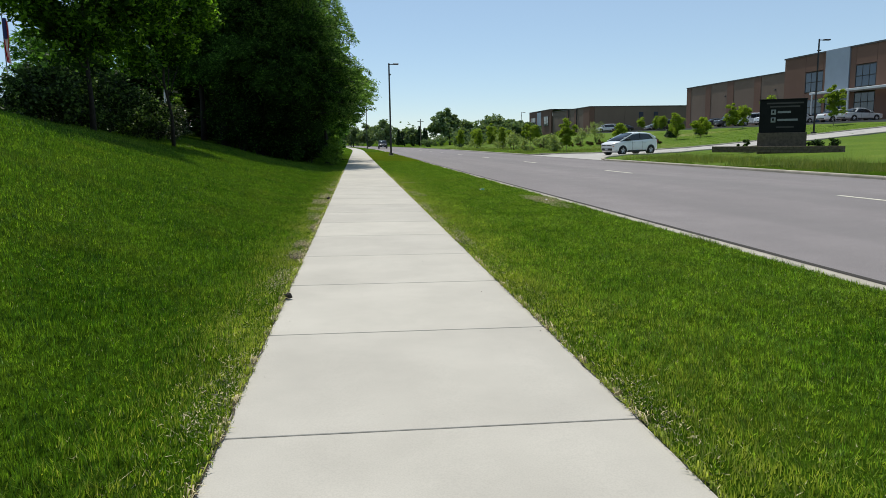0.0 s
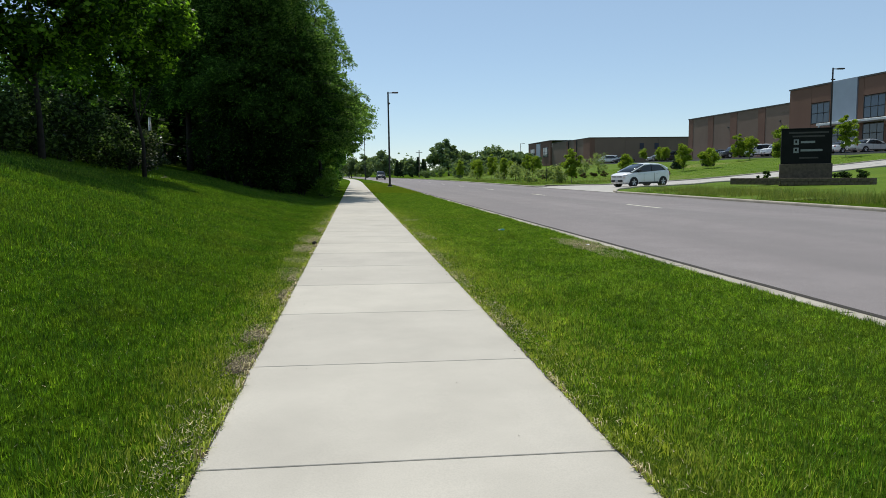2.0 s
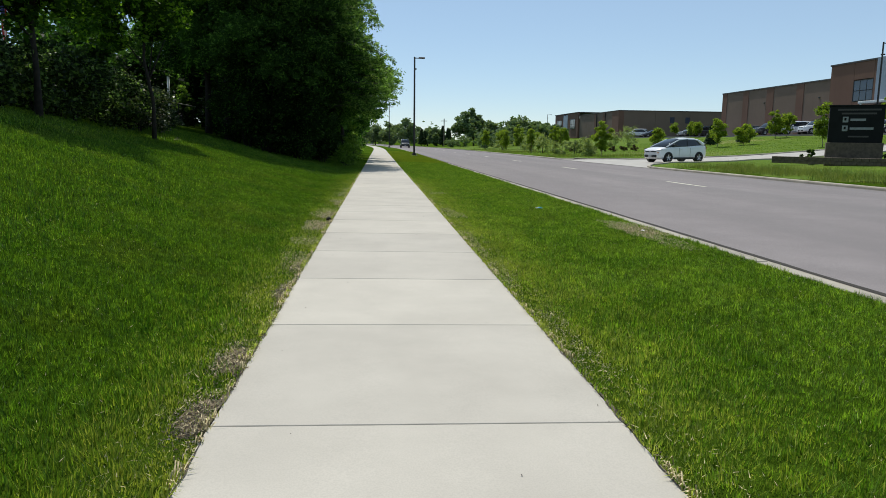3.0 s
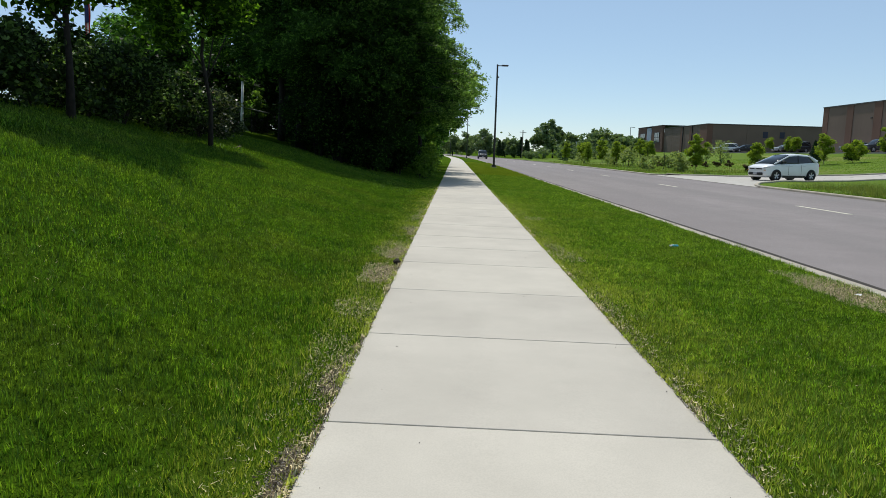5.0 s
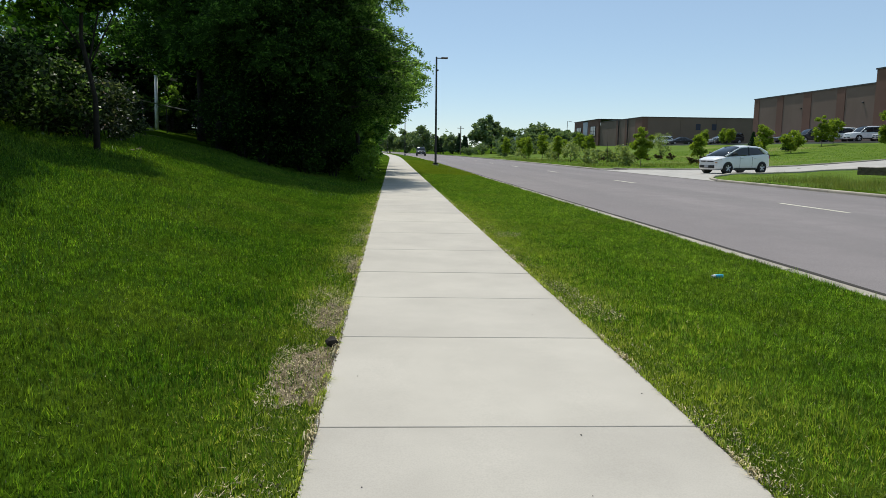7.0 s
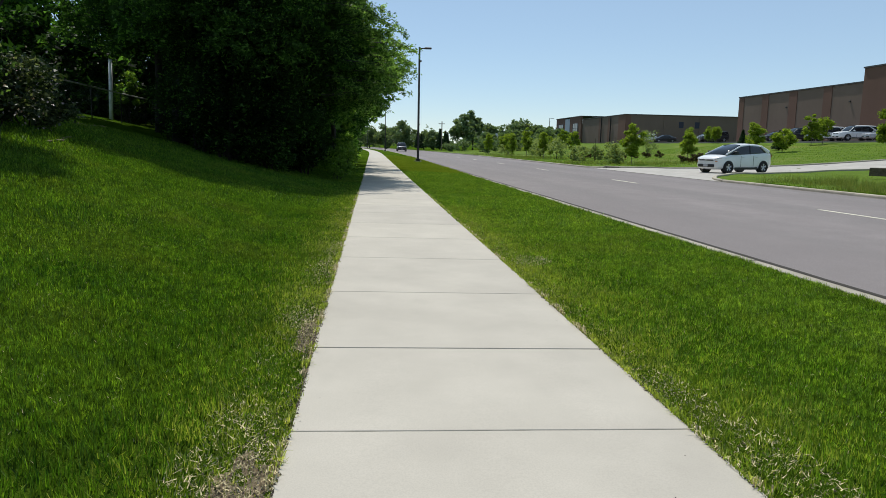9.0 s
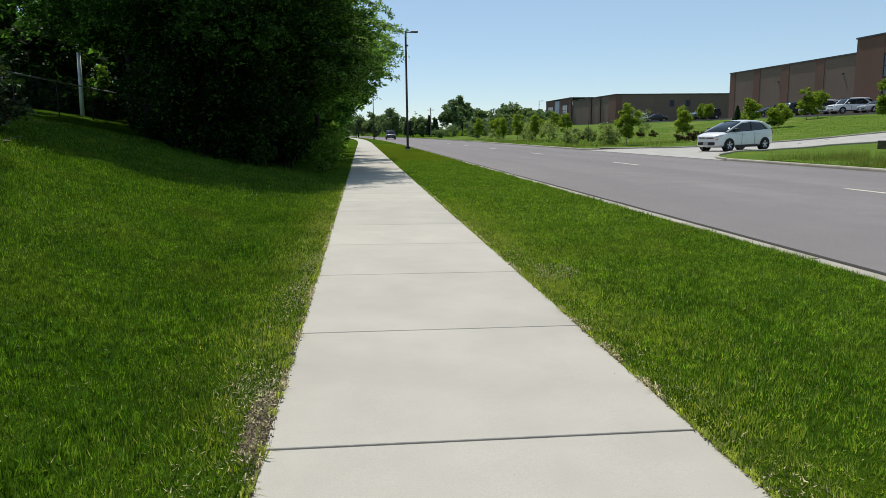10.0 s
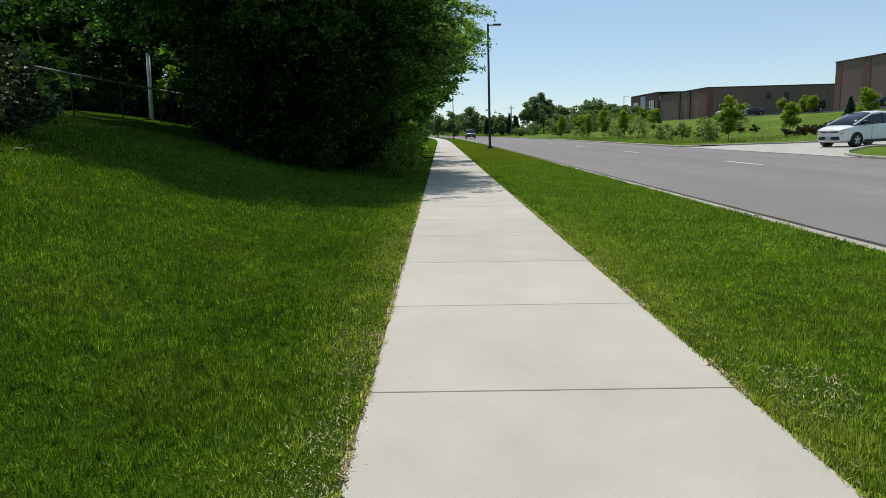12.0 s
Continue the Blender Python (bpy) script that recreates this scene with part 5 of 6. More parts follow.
for i, (x, y, w) in enumerate([(24.0, 43.4, 0.9), (26.6, 40.0, 0.8), (27.2, 39.3, 0.7)]):
    shrub("boxwood", place(x + 0.5, y + 0.5, 0.05), (w * 1.1, w * 1.1, 0.8), 1800, 0.06, M_SHRUB, "small clipped boxwood beside the monument sign", 14, "boxwoods at the sign", 300 + i)

# ---- cars ----


def loft(sections, mat, name, parent, smooth=True):
    bm = bmesh.new()
    rings = [[bm.verts.new(p) for p in s] for s in sections]
    n = len(rings[0])
    for r0, r1 in zip(rings, rings[1:]):
        for k in range(n):
            bm.faces.new((r0[k], r0[(k + 1) % n], r1[(k + 1) % n], r1[k]))
    bm.faces.new(rings[0][::-1])
    bm.faces.new(rings[-1])
    bmesh.ops.recalc_face_normals(bm, faces=bm.faces)
    return part(name, bm, mat, parent, smooth=smooth)


def body_ring(x, w, zl, zt):
    h = [(w * 0.90, zl), (w, zl + 0.14), (w * 1.0, zl + 0.42 * (zt - zl)), (w * 0.985, zl + 0.62 * (zt - zl)), (w * 0.975, zt - 0.10), (w * 0.90, zt - 0.015), (w * 0.45, zt + 0.015)]
    return [(x, y, z) for y, z in h] + [(x, -y, z) for y, z in h[::-1]]


def cabin_ring(x, wb, wt, zb, zr):
    h = [(wb, zb - 0.06), (wb * 0.99, zb), (wb + (wt - wb) * 0.55, zb + (zr - zb) * 0.55), (wt, zr - 0.07 * (zr > zb + 0.2)), (wt * 0.86, zr), (wt * 0.4, zr + 0.02)]
    return [(x, y, z) for y, z in h] + [(x, -y, z) for y, z in h[::-1]]


STYLES = {
    "hatch": dict(body=[(2.08, 0.52, 0.30, 0.70), (2.0, 0.74, 0.22, 0.84), (1.8, 0.84, 0.19, 0.93), (1.45, 0.88, 0.18, 1.0), (0.95, 0.885, 0.18, 1.05), (0, 0.885, 0.18, 1.08), (-1.0, 0.885, 0.18, 1.13), (-1.7, 0.87, 0.20, 1.18), (-1.98, 0.81, 0.26, 1.12), (-2.08, 0.68, 0.36, 0.98)],
                  cabin=[(1.42, 0.76, 0.70, 1.01, 1.02), (0.80, 0.80, 0.66, 1.05, 1.32), (0.25, 0.81, 0.63, 1.07, 1.54), (-0.4, 0.81, 0.64, 1.09, 1.60), (-1.1, 0.80, 0.63, 1.12, 1.565), (-1.6, 0.78, 0.60, 1.15, 1.46), (-2.0, 0.74, 0.60, 1.13, 1.15)],
                  axles=(1.30, -1.30), r=0.325, roof=(0.24, -1.62)),
    "suv": dict(body=[(2.45, 0.70, 0.36, 0.86), (2.38, 0.86, 0.30, 1.02), (2.0, 0.95, 0.28, 1.10), (1.2, 0.96, 0.28, 1.14), (0, 0.96, 0.28, 1.16), (-1.5, 0.96, 0.28, 1.16), (-2.3, 0.94, 0.30, 1.16), (-2.45, 0.86, 0.40, 1.08)],
                cabin=[(1.30, 0.84, 0.78, 1.12, 1.13), (0.75, 0.86, 0.74, 1.14, 1.68), (0.4, 0.87, 0.74, 1.14, 1.82), (-1.0, 0.87, 0.74, 1.15, 1.86), (-2.1, 0.86, 0.73, 1.15, 1.82), (-2.38, 0.84, 0.74, 1.14, 1.18)],
                axles=(1.48, -1.45), r=0.385, roof=(0.42, -2.12)),
    "sedan": dict(body=[(2.38, 0.60, 0.30, 0.62), (2.28, 0.80, 0.22, 0.74), (1.9, 0.88, 0.20, 0.84), (1.1, 0.91, 0.19, 0.92), (0, 0.91, 0.19, 0.96), (-1.3, 0.91, 0.20, 0.99), (-2.0, 0.89, 0.22, 1.0), (-2.32, 0.82, 0.28, 0.95), (-2.40, 0.70, 0.38, 0.86)],
                  cabin=[(1.15, 0.78, 0.70, 0.93, 0.94), (0.55, 0.81, 0.66, 0.95, 1.26), (0.15, 0.82, 0.62, 0.96, 1.43), (-0.6, 0.82, 0.63, 0.98, 1.46), (-1.1, 0.80, 0.62, 0.99, 1.38), (-1.85, 0.76, 0.66, 1.0, 1.02)],
                  axles=(1.40, -1.40), r=0.33, roof=(0.12, -1.05)),
}


def wheel(parent, x, y, r):
    s = 1 if y > 0 else -1
    bm = bmesh.new()
    prof = [(r * 0.62, -0.10), (r * 0.93, -0.11), (r, -0.075), (r, 0.075), (r * 0.93, 0.11), (r * 0.66, 0.105), (r * 0.62, 0.06)]
    n = 24
    rings = [[bm.verts.new((q * math.cos(2 * math.pi * k / n), o * s, q * math.sin(2 * math.pi * k / n))) for q, o in prof] for k in range(n)]
    for k in range(n):
        for j in range(len(prof)):
            a, b = rings[k], rings[(k + 1) % n]
            bm.faces.new((a[j], a[(j + 1) % len(prof)], b[(j + 1) % len(prof)], b[j]))
    bmesh.ops.recalc_face_normals(bm, faces=bm.faces)
    w = part("wheel", bm, M_TYRE, parent, "black tyre", smooth=True)
    w.location = (x, y, r)
    bm = bmesh.new()
    cyl_bm((0, -0.02 * s, 0), (0, 0.05 * s, 0), r * 0.14, 12, bm)
    for k in range(5):
        a = 2 * math.pi * k / 5 + 0.3
        for da in (-0.13, 0.13):
            p1 = (r * 0.60 * math.cos(a + da * 1.2), 0.075 * s, r * 0.60 * math.sin(a + da * 1.2))
            tube_bm([(0, 0.045 * s, 0), p1], [r * 0.075, r * 0.06], 5, bm)
    rim = part("rim", bm, M_RIM, w)
    barrel = bmesh.new()
    rr = [[barrel.verts.new((r * 0.63 * math.cos(2 * math.pi * k / n), o * s, r * 0.63 * math.sin(2 * math.pi * k / n))) for o in (0.085, -0.05)] for k in range(n)]
    for k in range(n):
        barrel.faces.new((rr[k][0], rr[k][1], rr[(k + 1) % n][1], rr[(k + 1) % n][0]))
    barrel.faces.new([q[1] for q in rr])
    part("rim_barrel", barrel, M_TRIM, w)
    return w


def car(m, style, paint, label, group=""):
    st = STYLES[style]
    ob = thing("car", m, label, "car", group)
    body = loft([body_ring(*s) for s in st["body"]], paint, "body", ob)
    bev = body.modifiers.new("soft", "SUBSURF")
    bev.levels = bev.render_levels = 1
    cab = loft([cabin_ring(*s) for s in st["cabin"]], M_CARGLASS, "glazing", ob)
    cab["label"] = "dark tinted windows"
    # roof shell and pillars in body colour
    x0, x1 = st["roof"]
    cs = st["cabin"]

    def at(x):
        for a, b in zip(cs, cs[1:]):
            if b[0] <= x <= a[0]:
                f = (a[0] - x) / (a[0] - b[0])
                return [a[i] + (b[i] - a[i]) * f for i in range(5)]
        return list(cs[-1])
    bm = bmesh.new()
    rows = []
    for k in range(9):
        x = x0 + (x1 - x0) * k / 8
        _, wb, wt, zb, zr = at(x)
        pr = [(wt + 0.012, zr - 0.10), (wt + 0.008, zr - 0.05), (wt * 0.87, zr + 0.012), (wt * 0.4, zr + 0.034)]
        rows.append([bm.verts.new((x, y, z)) for y, z in pr] + [bm.verts.new((x, -y, z)) for y, z in pr[::-1]])
    for a, b in zip(rows, rows[1:]):
        for k in range(7):
            bm.faces.new((a[k], a[k + 1], b[k + 1], b[k]))
    bmesh.ops.recalc_face_normals(bm, faces=bm.faces)
    roof = part("roof", bm, paint, ob, smooth=True)
    for s in (1, -1):
        a, b = cs[0], cs[2]
        part("pillar", tube_bm([(a[0] - 0.02, s * (a[1] - 0.01), a[3]), (cs[1][0], s * (cs[1][1] + cs[1][2]) / 2 * 0.965, cs[1][4] - 0.06), (b[0], s * (b[2] + 0.005), b[4] - 0.06)], [0.045, 0.04, 0.04], 6), paint, ob)
        c, e = cs[-3], cs[-2]
        wide = 0.09 if style == "hatch" else 0.07
        part("pillar", tube_bm([(e[0] - 0.12, s * (e[1] - 0.015), e[3]), ((e[0] + c[0]) / 2 - 0.1, s * (e[1] + e[2]) / 2, (e[3] + c[4]) / 2), (c[0] - 0.15, s * (c[2] + 0.01), c[4] - 0.07)], [wide * 1.5, wide, wide * 0.6], 6), paint, ob)
        xm = (cs[2][0] + cs[-3][0]) / 2 + 0.1
        _, wb, wt, zb, zr = at(xm)
        part("pillar", tube_bm([(xm, s * (wb + 0.004), zb - 0.03), (xm - 0.04, s * (wb + wt) / 2 * 1.008, (zb + zr) / 2), (xm - 0.08, s * (wt + 0.006), zr - 0.08)], [0.035, 0.03, 0.028], 5), M_TRIM, ob)
        mx = cs[1][0] + 0.02
        part("mirror", box_bm(mx - 0.10, s * 0.90 - 0.09, cs[1][3] + 0.02, mx + 0.10, s * 0.90 + 0.13 * s, cs[1][3] + 0.16, 0.035), M_TRIM if style == "hatch" else paint, ob)
        for hx in (0.25, -0.75):
            part("door_handle", box_bm(hx - 0.10, s * 0.895 - 0.012, 0.86, hx + 0.10, s * 0.895 + 0.012, 0.89, 0.008), M_RIM, ob)
        wmax = max(q[1] for q in st["body"])
        part("sill", box_bm(st["axles"][1] + 0.45, s * (wmax - 0.01) - 0.012, st["body"][4][2] + 0.02, st["axles"][0] - 0.45, s * (wmax - 0.01) + 0.012, st["body"][4][2] + 0.15, 0.01), M_TRIM, ob)
        for dx in (0.42, -0.52):
            part("door_seam", box_bm(dx - 0.006, s * (wmax + 0.0) - 0.006, 0.36, dx + 0.006, s * (wmax + 0.0) + 0.004, 0.95), M_TRIM, ob)
        for ax in st["axles"]:
            part("wheel_arch", cyl_bm((ax, s * (wmax - 0.22), st["r"] + 0.015), (ax, s * (wmax + 0.004), st["r"] + 0.015), st["r"] * 1.09, 28), M_TRIM, ob)
            wheel(ob, ax, s * (wmax - 0.058), st["r"])
        fb = st["body"]
        part("headlamp", tube_bm([(fb[0][0] - 0.06, s * 0.50, fb[0][3] + 0.03), (fb[1][0] - 0.03, s * 0.68, fb[0][3] + 0.09), (fb[2][0] - 0.06, s * 0.835, fb[0][3] + 0.15)], [0.045, 0.06, 0.03], 7), M_LAMP, ob, "clear headlamp")
        part("indicator", box_bm(fb[1][0] - 0.04, s * 0.66 - 0.07, fb[0][3] - 0.08, fb[1][0] + 0.03, s * 0.66 + 0.07, fb[0][3] - 0.04, 0.01), M_AMBER, ob)
        rb = fb[-1]
        part("tail_lamp", box_bm(rb[0] + 0.02, s * 0.70 - 0.09, rb[3] - 0.12, rb[0] + 0.20, s * 0.70 + 0.07, rb[3] + 0.04, 0.03), M_TAIL, ob)
    fb = st["body"]
    xf = fb[0][0]
    part("grille", box_bm(xf - 0.06, -0.50, fb[0][3] - 0.02, xf + 0.012, 0.50, fb[0][3] + 0.055, 0.015), M_TRIM, ob)
    part("air_intake", box_bm(xf - 0.10, -0.58, fb[0][2] + 0.03, xf + 0.016, 0.58, fb[0][2] + 0.20, 0.03), M_TRIM, ob)
    part("badge", box_bm(xf + 0.010, -0.07, fb[0][3] - 0.005, xf + 0.024, 0.07, fb[0][3] + 0.035, 0.012), M_RIM, ob)
    part("number_plate", box_bm(xf + 0.012, -0.16, fb[0][2] + 0.06, xf + 0.028, 0.16, fb[0][2] + 0.19, 0.004), M_PLATE, ob, "plain grey number plate")
    part("rear_bumper", box_bm(fb[-1][0] - 0.02, -0.62, fb[-1][2] - 0.06, fb[-1][0] + 0.12, 0.62, fb[-1][2] + 0.10, 0.03), M_TRIM, ob)
    return ob


car(Matrix.Translation((20.05, 52.0, -0.045)) @ pose(0, 0, 0, 0, 0.6, 199), "hatch", M_WHITE_CAR, "white compact electric hatchback waiting at the driveway's mouth")
car(Matrix.Translation((7.2 + float(bend(165)), 165, ROAD_Z + 0.03)) @ pose(0, 0, 0, 0, 0, -90), "suv", M_BLACK_CAR, "black sport utility vehicle on the street in the distance")
LOTC = "cars in the parking lot"
for x, y, style, paint, turn, label in [
        (57.5, 94.8, "suv", M_WHITE_CAR, 178, "white sport utility vehicle parked before the warehouse"),
        (57.5, 100.4, "suv", M_WHITE_CAR, 181, "white sport utility vehicle parked before the warehouse"),
        (57.6, 106.5, "suv", M_BLACK_CAR, 182, "black sport utility vehicle parked before the warehouse"),
        (57.4, 89.6, "sedan", M_SILVER_CAR, 180, "silver sedan parked before the warehouse"),
        (57.2, 81.0, "sedan", M_WHITE_CAR, 4, "white sedan parked before the entrance"),
        (57.6, 112.0, "sedan", M_BLACK_CAR, 180, "dark sedan parked in the lot"),
        (57.6, 131.0, "suv", M_BLACK_CAR, 180, "black sport utility vehicle parked in the lot"),
        (57.6, 134.2, "sedan", M_SILVER_CAR, 180, "silver sedan parked in the lot"),
        (56.8, 150.0, "sedan", M_BLACK_CAR, 180, "dark sedan parked in the lot"),
        (56.8, 160.0, "suv", M_WHITE_CAR, 180, "white sport utility vehicle parked in the lot"),
        (57.2, 77.2, "sedan", M_SILVER_CAR, 2, "silver sedan parked before the entrance")]:
    z = 2.62 + (x - 52.5) / 13 * 0.24
    car(Matrix.Translation((x, y, z)) @ pose(0, 0, 0, 0, 0, turn), style, paint, label, LOTC)

# ---- small things on the ground ----
bottle = thing("bottle", Matrix.Translation(place(2.95, 17.28, 0.028)) @ pose(0, 0, 0, 0, 90, 4) @ Matrix.Scale(0.62, 4), "cyan plastic bottle with a white cap lying in the grass", "bottle")
part("body", tube_bm([(0, 0, -0.085), (0, 0, -0.08), (0, 0, 0.035), (0, 0, 0.06)], [0.028, 0.033, 0.033, 0.022], 14), M_CYAN, bottle, smooth=True)
part("neck", tube_bm([(0, 0, -0.115), (0, 0, -0.085)], [0.026, 0.03], 12), M_CAP, bottle, "white shoulder")
part("cap", cyl_bm((0, 0, -0.14), (0, 0, -0.113), 0.024, 12), M_CAP, bottle)


def lump(name, at, size, mat, seed, label, category, group=""):
    r = np.random.default_rng(seed)
    bm = bmesh.new()
    bmesh.ops.create_icosphere(bm, subdivisions=2, radius=0.5)
    for v in bm.verts:
        v.co *= 0.8 + 0.4 * noise.noise(v.co * 3 + Vector((seed, 0, 0)))
        v.co.x, v.co.y, v.co.z = v.co.x * size[0], v.co.y * size[1], v.co.z * size[2]
    ob = part(name, bm, mat)
    ob.location = at
    ob.rotation_euler = (0, 0, r.uniform(0, 6))
    return tagged(ob, label, category, group)


lump("clod", Vector((-0.455, 5.88, 0.022)), (0.075, 0.06, 0.055), M_DEBRIS, 3, "dark clod of earth at the sidewalk's edge", "clod")
lump("clod", Vector((-0.515, 14.80, 0.03)), (0.09, 0.08, 0.07), M_DEBRIS, 4, "dark clod of earth at the sidewalk's edge", "clod")
for i, (x, y, sx, sy) in enumerate([(-5.72, 26.6, 0.42, 0.3), (-5.82, 27.2, 0.5, 0.34), (-6.0, 27.8, 0.46, 0.32), (-6.15, 28.45, 0.5, 0.36)]):
    lump("edging_stone", place(x, y, 0.02), (sx * 0.55, sy * 0.55, 0.05), M_BLOCK, 10 + i, "flat weathered stone edging the lilac bed", "stone", "edging stones")

scrap = bmesh.new()
sv = [[scrap.verts.new((0.016 * (i - 1.5), 0.012 * (j - 1.5), 0.007 * math.sin(i * 2.1 + j * 1.3))) for j in range(4)] for i in range(4)]
for i in range(3):
    for j in range(3):
        scrap.faces.new((sv[i][j], sv[i + 1][j], sv[i + 1][j + 1], sv[i][j + 1]))
scrap = part("paper_scrap", scrap, M_CAP)
scrap.location = place(3.63, 14.24, 0.045)
scrap.modifiers.new("sheet", "SOLIDIFY").thickness = 0.002
tagged(scrap, "crumpled white paper scrap on soil by the kerb", "litter")

SOIL = [(-0.60, 14.32, 0.22, 0.55), (-0.58, 15.6, 0.14, 0.5), (-0.53, 17.65, 0.08, 0.42), (3.64, 14.6, 0.32, 1.0), (-0.53, 11.3, 0.07, 0.36), (-0.53, 10.3, 0.06, 0.28), (-0.56, 8.65, 0.11, 0.28), (-0.55, 7.9, 0.10, 0.25),
        (-8.5, 35.3, 0.35, 2.0), (-4.9, 10.2, 0.4, 0.55), (27.6, 69.6, 2.2, 1.5), (30.4, 73.6, 1.5, 1.0), (30.2, 43.0, 2.0, 2.4)]
PATCHES = SOIL + [(1.18, 11.0, 0.09, 0.65), (1.17, 12.5, 0.08, 0.7), (1.19, 13.4, 0.10, 0.4), (-0.62, 12.85, 0.18, 0.35), (-0.66, 15.9, 0.2, 0.6), (-0.60, 18.0, 0.12, 0.4), (-0.60, 11.6, 0.14, 0.5), (-0.54, 21.0, 0.1, 0.5), (3.6, 13.2, 0.2, 0.6), (1.34, 15.85, 0.16, 0.4), (1.24, 16.6, 0.12, 0.5), (1.43, 20.45, 0.2, 0.33), (-0.58, 19.8, 0.1, 0.7), (-0.56, 4.0, 0.12, 0.5), (1.22, 9.0, 0.09, 0.7), (-0.58, 6.6, 0.1, 0.5), (1.2, 3.6, 0.1, 0.4)]
for i, (x, y, rx, ry) in enumerate(SOIL):
    rings, m, bm = 9, 48, bmesh.new()
    grid = []
    for j in range(1, rings + 1):
        row = []
        for k in range(m):
            a = 2 * math.pi * k / m
            q = 0.85 + 0.30 * noise.noise(Vector((math.cos(a) * 1.2 + i * 3, math.sin(a) * 1.2, 0))) + 0.36 * noise.noise(Vector((math.cos(a) * 9 + i * 3, math.sin(a) * 9, 4)))
            px, py = x + rx * q * math.cos(a) * j / rings, y + ry * q * math.sin(a) * j / rings
            px = min(px, WALK_L - 0.004) if x < 0 else (max(px, WALK_R + 0.004) if x < 2 else (min(px, KERB_L - 0.002) if x < 5 else px))
            lift = 0.003 if j < rings else -0.010
            row.append(bm.verts.new(place(px, py, lift + 0.010 * noise.noise(Vector((px * 14, py * 14, i))))))
        grid.append(row)
    bm.faces.new(grid[0])
    for a, c in zip(grid, grid[1:]):
        for k in range(m):
            bm.faces.new((a[k], c[k], c[(k + 1) % m], a[(k + 1) % m]))
    tagged(part("bare_soil", bm, M_SOIL, smooth=True), "bare dry soil worn through the lawn's edge" if abs(x) < 5 else "patch of bare dry soil on the bank", "soil", kind="stuff")

# ---- grass ----


def bare(x, y):
    """How bare the lawn is at a place, from 0 to 1."""
    out = np.zeros_like(x)
    for k, (px, py, rx, ry) in enumerate(PATCHES):
        near = np.clip((1.0 - np.hypot((x - px) / rx, (y - py) / ry)) * 2.6, 0, 1)
        out = np.maximum(out, near * (0.88 if k < len(SOIL) else 0.55))
    return out


def blades(name, x0, x1, y0, y1, per_m2, height, width, mat, label, segs=2, bend_by=0.5, seed=1, patchy=True, keep=None, lift=0.0):
    r = np.random.default_rng(seed)
    n = int((x1 - x0) * (y1 - y0) * per_m2)
    x, y = r.uniform(x0, x1, n), r.uniform(y0, y1, n)
    if patchy:
        ok = r.random(n) > bare(x, y) * 0.8
        x, y = x[ok], y[ok]
    if keep is not None:
        ok = keep(x, y)
        x, y = x[ok], y[ok]
    n = len(x)
    tuft = 0.88 + 0.2 * np.sin(x * 3.1 + 1.7 * np.sin(y * 1.3)) * np.sin(y * 2.7 + 1.1 * np.sin(x * 2.2)) + 0.22 * np.sin(x * 19.0 + 2 * np.sin(y * 7)) * np.sin(y * 17.0 + 2 * np.sin(x * 6))
    near_edge = np.clip(np.minimum(np.abs(x - WALK_L), np.abs(x - WALK_R)) / 0.2, 0.75, 1)
    h = height * r.uniform(0.6, 1.2, n) * tuft * near_edge
    w = width * r.uniform(0.7, 1.3, n)
    a = r.uniform(0, 2 * math.pi, n)
    lean = np.abs(r.normal(0, bend_by, n)) * h
    la = r.uniform(0, 2 * math.pi, n)
    if width < 0.013 and not lift:
        # tufts: blades of one small cell share their height and their lean
        cx, cy = np.floor(x / 0.06 + 0.35 * np.sin(y * 23)), np.floor(y / 0.075 + 0.35 * np.sin(x * 19))
        one = np.abs(np.sin(cx * 127.1 + cy * 311.7) * 43758.5453) % 1
        two = np.abs(np.sin(cx * 269.5 + cy * 183.3) * 28001.8384) % 1
        h = h * (0.68 + 0.56 * one)
        la = 2 * math.pi * two + r.normal(0, 0.8, n)
    z = land(x, y)
    X = x + bend(y)
    p0 = np.stack([X, y, z - 0.005 + lift * r.uniform(0.6, 1.2, n)], 1)
    side = np.stack([np.cos(a), np.sin(a), np.zeros(n)], 1) * (w * 0.5)[:, None]
    off = np.stack([np.cos(la) * lean, np.sin(la) * lean, h], 1)
    if segs == 1:
        v = np.stack([p0 - side, p0 + side, p0 + off], 1)
        ob = big_mesh(name, v.reshape(-1, 3), np.arange(3 * n).reshape(n, 3), mat)
    else:
        m = p0 + off * [0.35, 0.35, 0.62]
        v = np.stack([p0 - side, p0 + side, m + side * 0.8, m - side * 0.8, p0 + off], 1).reshape(-1, 3)
        base = np.arange(n)[:, None] * 5
        tri = np.concatenate([base + [0, 1, 2], base + [0, 2, 3], base + [3, 2, 4]], 0)
        ob = big_mesh(name, v, tri, mat)
    return tagged(ob, label, "grass", kind="stuff")


def thinning(x, y, off):
    """Whether a blade of the paler edge growth stands here: dense at the slabs, dying out inwards."""
    chance = np.clip(1.0 - off, 0, 1) ** 1.5 * (0.85 + 0.25 * np.sin(x * 5 + y * 2.3) + 0.2 * np.sin(y * 5.1))
    return np.abs(np.sin(x * 127.1 + y * 311.7) * 43758.5453) % 1 < chance


LAWN = "short green lawn grass on the bank beside the sidewalk"
VERGE = "short green grass on the verge beside the kerb"
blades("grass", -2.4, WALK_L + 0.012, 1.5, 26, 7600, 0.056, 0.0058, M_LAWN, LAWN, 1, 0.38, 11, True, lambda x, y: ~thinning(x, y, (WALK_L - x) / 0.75))
